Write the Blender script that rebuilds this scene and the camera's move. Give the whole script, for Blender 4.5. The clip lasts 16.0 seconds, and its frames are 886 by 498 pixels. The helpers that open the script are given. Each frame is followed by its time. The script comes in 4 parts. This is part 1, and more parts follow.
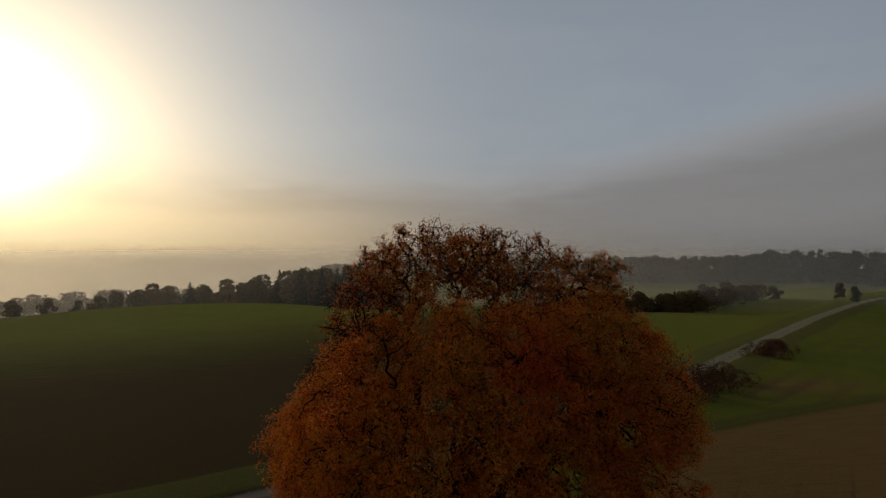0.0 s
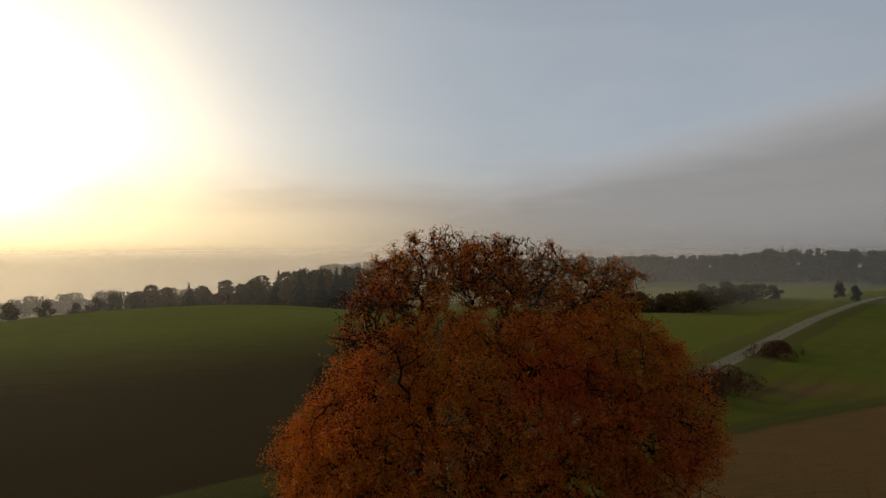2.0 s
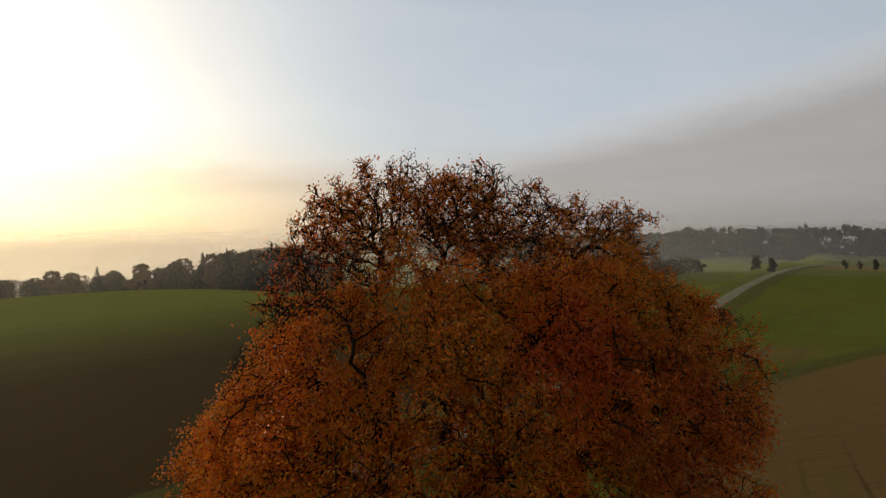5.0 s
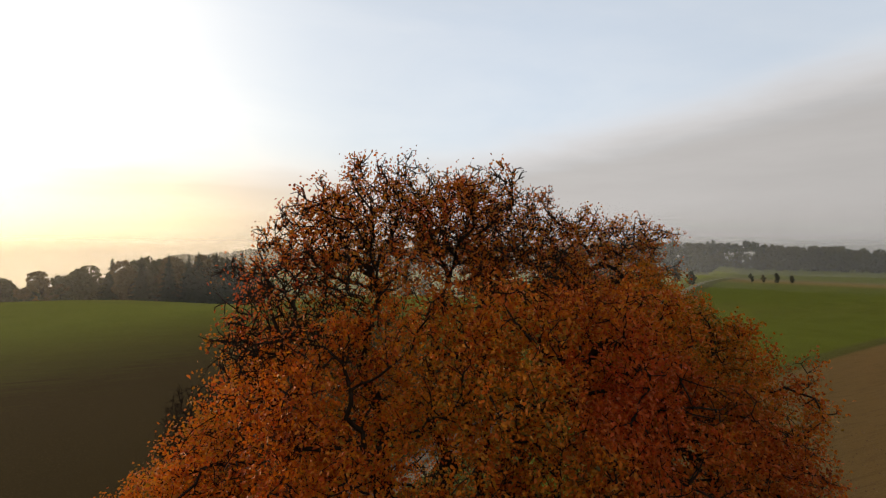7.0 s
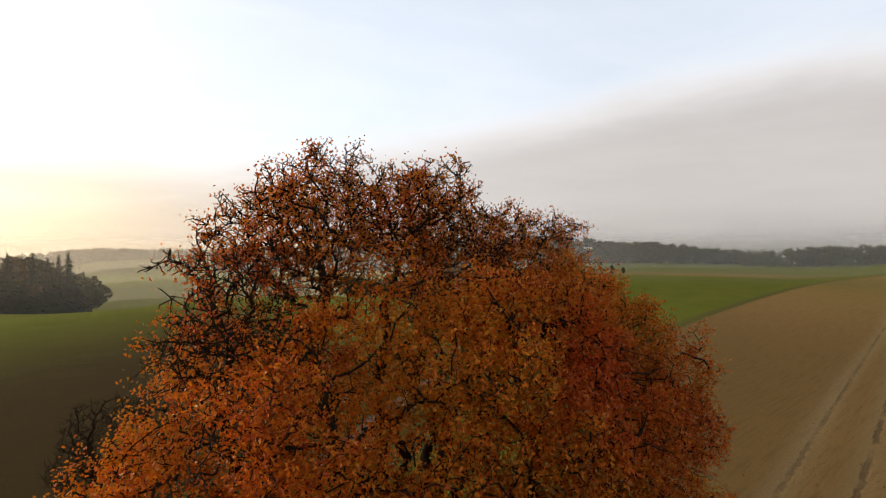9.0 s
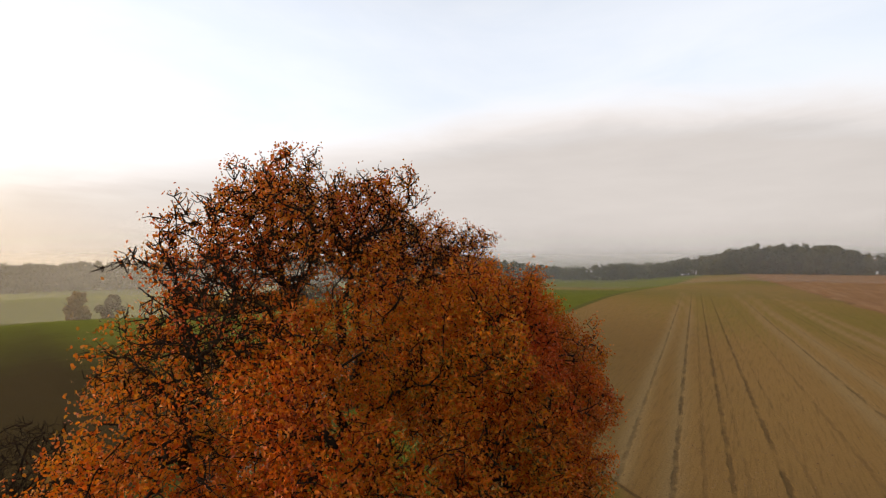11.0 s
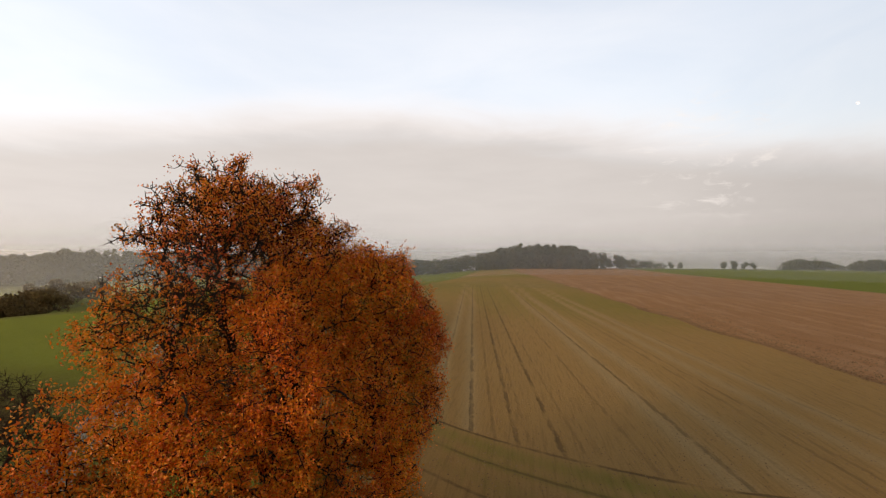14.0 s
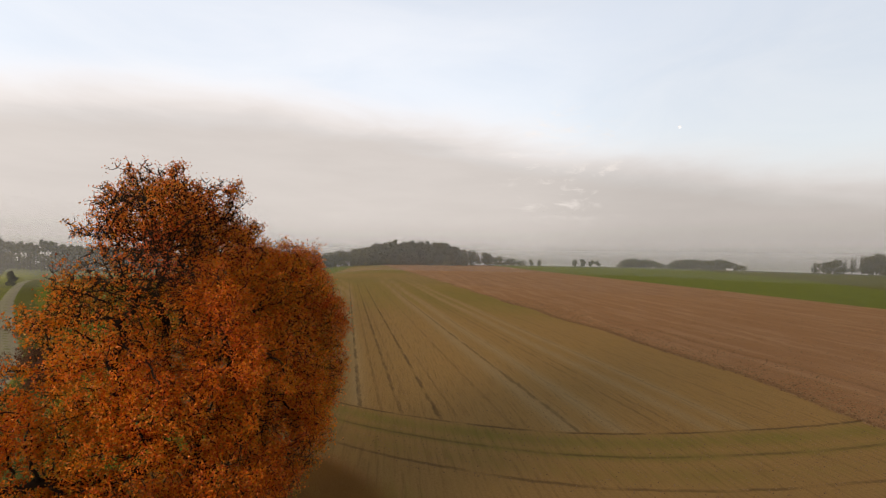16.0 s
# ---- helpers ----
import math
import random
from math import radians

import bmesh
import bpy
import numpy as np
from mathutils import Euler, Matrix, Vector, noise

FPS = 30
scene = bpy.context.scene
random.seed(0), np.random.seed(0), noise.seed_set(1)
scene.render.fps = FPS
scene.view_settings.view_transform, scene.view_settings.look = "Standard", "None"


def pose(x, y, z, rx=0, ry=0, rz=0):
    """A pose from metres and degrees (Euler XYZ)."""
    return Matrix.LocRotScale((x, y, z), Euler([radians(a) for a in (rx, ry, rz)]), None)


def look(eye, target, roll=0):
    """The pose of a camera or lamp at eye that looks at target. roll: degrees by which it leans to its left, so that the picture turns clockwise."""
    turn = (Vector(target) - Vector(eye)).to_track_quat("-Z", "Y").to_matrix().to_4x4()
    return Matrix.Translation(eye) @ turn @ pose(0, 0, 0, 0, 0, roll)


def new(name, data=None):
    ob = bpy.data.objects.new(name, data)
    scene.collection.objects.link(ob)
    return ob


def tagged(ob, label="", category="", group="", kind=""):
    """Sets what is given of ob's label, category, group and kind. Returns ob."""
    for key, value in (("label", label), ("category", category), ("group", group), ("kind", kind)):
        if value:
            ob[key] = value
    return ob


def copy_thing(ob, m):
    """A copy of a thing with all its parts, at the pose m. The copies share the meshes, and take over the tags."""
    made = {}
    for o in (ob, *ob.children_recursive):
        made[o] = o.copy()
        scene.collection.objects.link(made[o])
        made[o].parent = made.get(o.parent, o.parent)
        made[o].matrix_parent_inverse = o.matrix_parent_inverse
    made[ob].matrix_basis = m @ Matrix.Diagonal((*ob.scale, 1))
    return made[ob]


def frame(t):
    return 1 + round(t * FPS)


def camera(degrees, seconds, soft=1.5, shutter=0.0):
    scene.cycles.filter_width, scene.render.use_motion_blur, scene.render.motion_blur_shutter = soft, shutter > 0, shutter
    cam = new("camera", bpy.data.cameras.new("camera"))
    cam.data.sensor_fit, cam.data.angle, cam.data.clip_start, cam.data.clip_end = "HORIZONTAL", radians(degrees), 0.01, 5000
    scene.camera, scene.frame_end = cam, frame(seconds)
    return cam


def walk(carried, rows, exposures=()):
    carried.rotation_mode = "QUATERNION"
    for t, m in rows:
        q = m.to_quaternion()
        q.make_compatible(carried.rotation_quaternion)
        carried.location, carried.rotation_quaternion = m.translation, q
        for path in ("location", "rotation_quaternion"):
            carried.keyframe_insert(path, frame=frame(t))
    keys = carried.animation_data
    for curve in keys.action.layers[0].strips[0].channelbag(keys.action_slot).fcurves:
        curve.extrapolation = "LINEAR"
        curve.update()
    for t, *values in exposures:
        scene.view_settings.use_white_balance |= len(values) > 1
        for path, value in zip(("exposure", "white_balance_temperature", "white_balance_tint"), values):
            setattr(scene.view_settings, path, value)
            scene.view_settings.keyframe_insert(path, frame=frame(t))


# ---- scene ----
cam = camera(84.7, 16.0, soft=1.2)
PATH = [
    (0, (-2.678, -14.729, 9.362), (-1.278, -4.828, 9.503), 0.1),
    (0.5, (-2.948, -14.683, 9.633), (-1.850, -4.743, 9.679), 0.2),
    (1, (-3.094, -14.793, 9.805), (-2.021, -4.851, 9.724), -0.1),
    (1.5, (-3.082, -14.683, 9.762), (-1.787, -4.768, 9.711), -0.3),
    (2, (-3.045, -14.338, 9.623), (-1.607, -4.442, 9.753), -0.1),
    (2.5, (-3.027, -13.825, 9.416), (-1.624, -3.925, 9.514), 0.1),
    (3, (-3.006, -13.165, 9.197), (-1.706, -3.250, 9.261), 0.1),
    (3.5, (-2.885, -12.421, 9.038), (-1.368, -2.537, 9.073), 0.3),
    (4, (-2.752, -11.654, 8.893), (-0.705, -1.866, 8.840), 0.7),
    (4.5, (-2.863, -11.160, 8.740), (-0.480, -1.449, 8.579), 0.0),
    (5, (-3.121, -10.743, 8.607), (-0.417, -1.118, 8.367), -0.7),
    (7.5, (-4.124, -8.125, 8.752), (0.359, 0.814, 8.717), 0.5),
    (8, (-4.422, -7.991, 8.694), (0.634, 0.636, 8.562), 0.4),
    (8.5, (-4.865, -7.852, 8.636), (0.845, 0.357, 8.499), -0.3),
    (9, (-5.332, -7.787, 8.604), (1.027, -0.069, 8.509), -0.2),
    (11.5, (-8.007, -6.633, 8.318), (0.771, -1.844, 8.413), -0.1),
    (12, (-8.789, -6.565, 8.296), (0.217, -2.221, 8.190), -0.1),
    (12.5, (-9.483, -6.559, 8.237), (-0.306, -2.587, 8.251), -0.2),
    (13, (-10.281, -6.519, 8.111), (-0.823, -3.271, 8.083), 0.0),
    (13.5, (-11.178, -6.370, 7.986), (-1.440, -4.099, 8.146), 0.1),
    (14, (-12.117, -6.498, 7.963), (-2.226, -5.037, 8.152), 0.1),
    (14.5, (-13.060, -6.407, 7.966), (-3.082, -5.777, 8.172), 0.1),
    (15, (-13.883, -6.170, 8.141), (-3.883, -6.187, 8.167), -0.5),
    (15.5, (-14.645, -5.933, 8.139), (-4.664, -6.526, 8.292), 0.0),
    (16, (-15.432, -5.854, 7.951), (-5.494, -6.961, 8.078), 0.9),
]
EXPOSURES = [(0.0, -1.76, 6400, 10), (1.5, -1.39, 6430, 10), (3.0, -1.25, 6480, 10), (4.0, -1.08, 6550, 10), (5.0, -0.82, 6600, 10), (7.5, -0.3, 6650, 11), (9.0, -0.05, 6750, 12), (12.0, 0.08, 7000, 14), (16.0, 0.03, 7000, 14)]
walk(cam, [(t, look(eye, target, roll)) for t, eye, target, roll in PATH], EXPOSURES)

# ---------------------------------------------------------------- light
SUN_AZ, SUN_EL = -36.0, 11.0  # degrees clockwise from +y, and above the horizon


def heading(az, el=0.0):
    a, e = radians(az), radians(el)
    return Vector((math.sin(a) * math.cos(e), math.cos(a) * math.cos(e), math.sin(e)))


class Nodes:
    """A small writer of node trees."""

    def __init__(self, tree):
        self.tree = tree
        tree.nodes.clear()

    def add(self, kind, **values):
        node = self.tree.nodes.new(kind)
        for key, value in values.items():
            setattr(node, key, value)
        return node

    def link(self, a, b):
        self.tree.links.new(a, b)

    def put(self, socket, value):
        if isinstance(value, bpy.types.NodeSocket):
            self.link(value, socket)
        elif value is not None:
            socket.default_value = value

    def math(self, op, a, b=None, c=None, clamp=False):
        node = self.add("ShaderNodeMath", operation=op, use_clamp=clamp)
        for socket, value in zip(node.inputs, (a, b, c)):
            self.put(socket, value)
        return node.outputs[0]

    def dot(self, a, b):
        node = self.add("ShaderNodeVectorMath", operation="DOT_PRODUCT")
        self.put(node.inputs[0], a)
        self.put(node.inputs[1], b)
        return node.outputs["Value"]

    def span(self, value, lo, hi, to_lo=0.0, to_hi=1.0, smooth=True):
        node = self.add("ShaderNodeMapRange", interpolation_type="SMOOTHSTEP" if smooth else "LINEAR")
        for socket, v in zip(node.inputs, (value, lo, hi, to_lo, to_hi)):
            self.put(socket, v)
        return node.outputs[0]

    def noise(self, vector, scale, detail=4.0, rough=0.55, stretch=None, distort=0.0):
        if stretch is not None:
            m = self.add("ShaderNodeMapping")
            m.inputs["Scale"].default_value = stretch
            self.link(vector, m.inputs["Vector"])
            vector = m.outputs[0]
        node = self.add("ShaderNodeTexNoise")
        self.link(vector, node.inputs["Vector"])
        node.inputs["Scale"].default_value = scale
        node.inputs["Detail"].default_value = detail
        node.inputs["Roughness"].default_value = rough
        node.inputs["Distortion"].default_value = distort
        return node.outputs["Fac"]

    def mix(self, fac, a, b, blend="MIX"):
        node = self.add("ShaderNodeMix", data_type="RGBA", blend_type=blend)
        self.put(node.inputs[0], fac)
        for socket, v in ((node.inputs[6], a), (node.inputs[7], b)):
            self.put(socket, v if isinstance(v, bpy.types.NodeSocket) else (*v[:3], 1.0))
        return node.outputs[2]

    def ramp(self, fac, stops):
        node = self.add("ShaderNodeValToRGB")
        self.link(fac, node.inputs[0])
        ramp = node.color_ramp
        while len(ramp.elements) < len(stops):
            ramp.elements.new(0.5)
        for element, (at, colour) in zip(ramp.elements, stops):
            element.position, element.color = at, (*colour, 1.0)
        return node.outputs[0]


def build_world():
    world = bpy.data.worlds.new("autumn_evening_sky")
    scene.world = world
    world.use_nodes = True
    n = Nodes(world.node_tree)
    way = n.add("ShaderNodeTexCoord").outputs["Generated"]
    split = n.add("ShaderNodeSeparateXYZ")
    n.link(way, split.inputs[0])
    z = split.outputs[2]
    sky = n.add("ShaderNodeTexSky", sky_type="NISHITA", sun_disc=False, sun_elevation=radians(SUN_EL), sun_rotation=radians(SUN_AZ), air_density=1.2, dust_density=3.0, ozone_density=1.5)
    blue = n.mix(1.0, sky.outputs[0], (0.06, 0.06, 0.06), "MULTIPLY")
    # high thin veil over the blue
    veil_noise = n.noise(way, 2.2, 5.0, 0.6, (1.0, 1.0, 3.2), 0.6)
    veil = n.span(veil_noise, 0.2, 0.85, 0.0, 1.0)
    high = n.mix(veil, (0.585, 0.655, 0.755), (0.68, 0.725, 0.79))
    dim = n.span(z, 0.40, 0.92, 1.0, 0.22)
    high = n.mix(1.0, high, blue, "ADD")
    # fog bank over the fields, its upper edge highest to the east
    side = n.math("MAXIMUM", n.dot(way, tuple(heading(76))), 0.0)
    top = n.math("MULTIPLY_ADD", n.math("POWER", side, 3.0), 0.185, 0.085)
    edge_noise = n.noise(way, 3.0, 6.0, 0.55, (1.0, 1.0, 4.0), 0.4)
    height = n.math("SUBTRACT", z, n.math("MULTIPLY_ADD", edge_noise, 0.09, -0.045))
    below = n.math("SUBTRACT", height, top)
    bank = n.span(below, 0.065, -0.04)
    rim = n.math("MULTIPLY", n.span(below, 0.10, 0.0), n.span(below, -0.03, 0.01))
    grey = n.mix(n.noise(way, 5.0, 5.0, 0.6, (1.0, 1.0, 6.0)), (0.515, 0.495, 0.48), (0.605, 0.583, 0.567))
    high = n.mix(n.math("MULTIPLY", rim, 0.75), high, (0.86, 0.85, 0.86))
    colour = n.mix(n.math("MULTIPLY", bank, 0.93), high, grey)
    # long thin streaks of cloud reaching out of the bank
    streak = n.span(n.noise(way, 2.0, 3.0, 0.45, (1.0, 1.0, 8.0), 0.5), 0.48, 0.72)
    lowly = n.math("MULTIPLY", n.math("MULTIPLY", n.span(z, 0.05, 0.09), n.span(z, 0.20, 0.11)), n.span(n.dot(way, tuple(heading(8))), 0.7, 0.95))
    colour = n.mix(n.math("MULTIPLY", n.math("MULTIPLY", streak, lowly), 0.45), colour, (0.50, 0.47, 0.46))
    # a few bright shreds where the bank thins out
    shreds = n.span(n.noise(way, 15.0, 6.0, 0.62, (1.0, 1.0, 3.0), 0.8), 0.50, 0.74)
    here = n.span(n.dot(way, tuple(heading(110.5, 10.3))), 0.988, 0.9992)
    colour = n.mix(n.math("MULTIPLY", n.math("MULTIPLY", shreds, here), 0.6), colour, (0.88, 0.86, 0.84))
    # glow of the veiled sun
    near = n.math("MAXIMUM", n.dot(way, tuple(heading(SUN_AZ, SUN_EL))), 0.0)
    wide = n.math("MULTIPLY", n.math("POWER", near, 6.3), 0.66)
    # the low air under the sun is thick and warm
    low = n.math("MULTIPLY", n.math("POWER", near, 3.6), n.span(z, 0.24, -0.02, 0.0, 1.0))
    colour = n.mix(n.math("MULTIPLY", low, 0.85, clamp=True), colour, (1.22, 0.86, 0.44))
    north = n.span(n.dot(way, tuple(heading(2))), 0.45, 0.95, 1.0, 1.16)
    east = n.span(n.dot(way, tuple(heading(66))), 0.55, 1.0, 1.0, 1.13)
    south = n.span(n.dot(way, tuple(heading(145))), 0.75, 0.98, 1.0, 0.88)
    north = n.math("MULTIPLY", n.math("MULTIPLY", north, east), south)
    haze = n.math("MULTIPLY", n.math("POWER", near, 8.0), n.span(z, 0.20, 0.0, 0.0, 1.9))
    mid = n.math("MULTIPLY", n.math("POWER", near, 40.0), 1.3)
    core = n.math("MULTIPLY", n.math("POWER", near, 260.0), 8.0)
    for amount, tint in ((haze, (1.0, 0.72, 0.33)), (wide, (1.0, 0.85, 0.58)), (mid, (1.0, 0.80, 0.40)), (core, (1.0, 0.85, 0.55))):
        glow = n.add("ShaderNodeVectorMath", operation="SCALE")
        glow.inputs[0].default_value = tint
        n.link(amount, glow.inputs["Scale"])
        colour = n.mix(1.0, colour, glow.outputs[0], "ADD")
    back = n.add("ShaderNodeBackground")
    n.link(colour, back.inputs[0])
    n.link(n.math("MULTIPLY", dim, north), back.inputs[1])
    out = n.add("ShaderNodeOutputWorld")
    n.link(back.outputs[0], out.inputs[0])


build_world()
sun_data = bpy.data.lights.new("sun", "SUN")
sun_data.energy, sun_data.angle, sun_data.color = 1.9, radians(24), (1.0, 0.78, 0.52)
sun = new("sun", sun_data)
sun.matrix_world = look(heading(SUN_AZ, SUN_EL) * 100, (0, 0, 0))


# ---------------------------------------------------------------- materials
def material(name):
    mat = bpy.data.materials.new(name)
    mat.use_nodes = True
    return mat, Nodes(mat.node_tree)


def finish(n, colour, rough=0.85, bump=None, bump_strength=0.4, bump_distance=0.02, translucent=None, spec=0.3, sheen=None):
    bsdf = n.add("ShaderNodeBsdfPrincipled")
    n.put(bsdf.inputs["Base Color"], colour if isinstance(colour, bpy.types.NodeSocket) else (*colour, 1.0))
    n.put(bsdf.inputs["Roughness"], rough)
    bsdf.inputs["Specular IOR Level"].default_value = spec
    if sheen is not None:  # the low light caught by standing blades
        n.put(bsdf.inputs["Sheen Weight"], sheen)
        bsdf.inputs["Sheen Roughness"].default_value = 0.45
        bsdf.inputs["Sheen Tint"].default_value = (0.55, 0.56, 0.12, 1.0)
    if bump is not None:
        b = n.add("ShaderNodeBump")
        b.inputs["Strength"].default_value, b.inputs["Distance"].default_value = bump_strength, bump_distance
        n.link(bump, b.inputs["Height"])
        n.link(b.outputs[0], bsdf.inputs["Normal"])
    shader = bsdf.outputs[0]
    if translucent is not None:
        through_leaf = n.add("ShaderNodeBsdfTranslucent")
        n.put(through_leaf.inputs[0], colour)
        mixed = n.add("ShaderNodeMixShader")
        mixed.inputs[0].default_value = translucent
        n.link(shader, mixed.inputs[1])
        n.link(through_leaf.outputs[0], mixed.inputs[2])
        shader = mixed.outputs[0]
    out = n.add("ShaderNodeOutputMaterial")
    n.link(shader, out.inputs[0])


def place(n):
    return n.add("ShaderNodeNewGeometry").outputs["Position"]


def bark_material():
    mat, n = material("dark_bark")
    p = place(n)
    grain = n.noise(p, 9.0, 6.0, 0.65, (1.0, 1.0, 0.25))
    lichen = n.span(n.noise(p, 3.5, 4.0), 0.55, 0.72)
    colour = n.mix(grain, (0.018, 0.012, 0.008), (0.055, 0.037, 0.024))
    colour = n.mix(n.math("MULTIPLY", lichen, 0.35), colour, (0.066, 0.056, 0.034))
    finish(n, colour, 1.0, grain, 0.8, 0.03, spec=0.03)
    return mat


def leaf_material(name, ramp_stops, patch_at, scale=0.42, translucent=0.4):
    """Leaves, each with its own tone, in drifts of different ripeness."""
    mat, n = material(name)
    geometry = n.add("ShaderNodeNewGeometry")
    each = geometry.outputs["Random Per Island"]
    drift = n.noise(geometry.outputs["Position"], scale, 3.0, 0.55, distort=0.5)
    tone = n.math("ADD", n.math("MULTIPLY", each, 0.62), n.math("MULTIPLY_ADD", drift, 1.3, -0.48), clamp=True)
    colour = n.ramp(tone, ramp_stops)
    ragged = n.noise(geometry.outputs["Position"], scale * 2.4, 3.0, 0.6)
    for centre, radius, amount, patch in patch_at:
        gap = n.add("ShaderNodeVectorMath", operation="DISTANCE")
        n.link(geometry.outputs["Position"], gap.inputs[0])
        gap.inputs[1].default_value = centre
        red = n.span(n.math("MULTIPLY_ADD", ragged, -2.2 * radius, n.math("ADD", gap.outputs["Value"], radius * 1.1)), radius * 1.15, radius * 0.45)
        colour = n.mix(n.math("MULTIPLY", red, amount), colour, patch)
    finish(n, colour, 0.45, translucent=translucent, spec=0.35)
    return mat


def wood_mat(name, dark, light):
    """Distant foliage in two tones."""
    mat, n = material(name)
    geometry = n.add("ShaderNodeNewGeometry")
    tone = n.math("ADD", n.math("MULTIPLY", geometry.outputs["Random Per Island"], 0.25), n.math("MULTIPLY", n.noise(geometry.outputs["Position"], 0.12, 3.0), 0.8))
    finish(n, n.mix(tone, dark, light), 0.9, translucent=0.2, spec=0.05)
    return mat


BARK = bark_material()
RED, RUST, OLIVE = (0.58, 0.052, 0.014), (0.40, 0.072, 0.010), (0.15, 0.115, 0.014)
LEAF = leaf_material("autumn_leaves", [(0.0, (0.085, 0.070, 0.010)), (0.1, (0.22, 0.125, 0.012)), (0.24, (0.49, 0.20, 0.012)), (0.36, (0.69, 0.225, 0.010)), (0.6, (0.66, 0.150, 0.007)), (0.8, (0.52, 0.082, 0.006)), (0.93, (0.26, 0.055, 0.008)), (1.0, (0.08, 0.026, 0.010))], [((1.0, -3.9, 6.7), 1.4, 0.5, RED), ((3.3, -3.9, 5.9), 0.8, 0.3, RED), ((3.4, -3.2, 4.8), 2.3, 0.5, RUST), ((-3.4, -0.8, 8.1), 1.1, 0.42, RED), ((-0.9, -0.9, 8.9), 0.7, 0.6, RED), ((1.4, -3.4, 6.3), 1.5, 0.2, RED), ((-1.9, 1.2, 6.7), 1.5, 0.6, OLIVE), ((-0.2, -0.6, 4.4), 1.5, 0.7, OLIVE)])


# ---------------------------------------------------------------- mesh helpers
def mesh_from(name, verts, faces, mats, smooth=False):
    """A mesh from arrays: verts (n, 3); faces (m, k)."""
    verts, faces = np.asarray(verts, np.float32), np.asarray(faces, np.int32)
    me = bpy.data.meshes.new(name)
    m, k = faces.shape
    me.vertices.add(len(verts))
    me.vertices.foreach_set("co", verts.ravel())
    me.loops.add(m * k)
    me.loops.foreach_set("vertex_index", faces.ravel())
    me.polygons.add(m)
    me.polygons.foreach_set("loop_start", np.arange(0, m * k, k, dtype=np.int32))
    me.polygons.foreach_set("loop_total", np.full(m, k, np.int32))
    if smooth:
        me.polygons.foreach_set("use_smooth", np.ones(m, bool))
    me.update(calc_edges=True)
    for mat in mats if isinstance(mats, (list, tuple)) else [mats]:
        me.materials.append(mat)
    return me


def thing(name, label, category, at=(0, 0, 0), group="", kind=""):
    ob = new(name)
    ob.location = at
    return tagged(ob, label, category, group, kind)


def child(name, me, parent, label="", kind=""):
    ob = new(name, me)
    ob.parent = parent
    return tagged(ob, label, kind=kind)


def smoothstep(a, b, x):
    t = np.clip((x - a) / (b - a), 0, 1)
    return t * t * (3 - 2 * t)


def lumps(x, y, scale, seed):
    """Cheap rolling noise from a few sines, about -1 to 1."""
    rng = np.random.RandomState(seed)
    out = 0
    for k in range(5):
        a, f, p = rng.uniform(0, 6.28), rng.uniform(0.6, 1.7) / scale, rng.uniform(0, 6.28)
        out = out + np.sin((x * np.cos(a) + y * np.sin(a)) * f + p)
    return out / 3.2


# ---------------------------------------------------------------- the lie of the land
ROAD = [(-70, -16), (-40, -6), (-20, 0.8), (-8, 4.6), (1, 8.6), (10, 14.0), (21.5, 20.4), (31.5, 27.6), (48, 39.4), (66, 52), (97, 72), (132, 94), (190, 132)]
ROAD_WIDTH = 1.5


def along(points, x, y):
    """Distance to a line of points, and the signed side (left is positive)."""
    best, side = np.full(np.shape(x), 1e9), np.zeros(np.shape(x))
    for (ax, ay), (bx, by) in zip(points, points[1:]):
        dx, dy = bx - ax, by - ay
        t = np.clip(((x - ax) * dx + (y - ay) * dy) / (dx * dx + dy * dy), 0, 1)
        px, py = x - ax - t * dx, y - ay - t * dy
        d = np.hypot(px, py)
        s = np.sign(dx * py - dy * px)
        near = d < best
        best, side = np.where(near, d, best), np.where(near, s, side)
    return best, side


def smooth_line(points, steps=8):
    """Catmull-Rom through the points."""
    p = [np.array(q, float) for q in points]
    p = [2 * p[0] - p[1], *p, 2 * p[-1] - p[-2]]
    out = []
    for a, b, c, d in zip(p, p[1:], p[2:], p[3:]):
        for k in range(steps):
            t = k / steps
            out.append(tuple(0.5 * (2 * b + (c - a) * t + (2 * a - 5 * b + 4 * c - d) * t * t + (3 * b - a - 3 * c + d) * t**3)))
    return out + [tuple(p[-2])]


ROAD_LINE = smooth_line(ROAD, 6)
RUT_LINE = smooth_line([(23, 14.5), (30, 18.6), (42, 26), (58, 36), (80, 50)], 4)


def border_y(x):
    """The edge between the sown field and the green one beyond it."""
    return np.where(x > 14, 9 + 13 * (1 - np.exp(-(x - 14) / 45)), 9 - (14 - x) * 1.0)


def plough_y(x):
    """The edge between the sown field and the ploughed one."""
    return -30 + 0.085 * np.maximum(x - 25, 0) + 0.4 * np.sin(x * 0.31)


def headline_x(y):
    """The line at which the sown rows meet the headland."""
    return 5.5 + 0.055 * (y + 18) ** 2 * np.where(y > -18, 0.476, 0.13)


CREST = [(-120, -40), (-82, 18), (-62, 50), (-49, 78), (-30, 85), (-11, 72), (4, 69), (22, 74), (40, 60), (62, 56), (90, 74)]
CREST_LINE = smooth_line(CREST, 5)


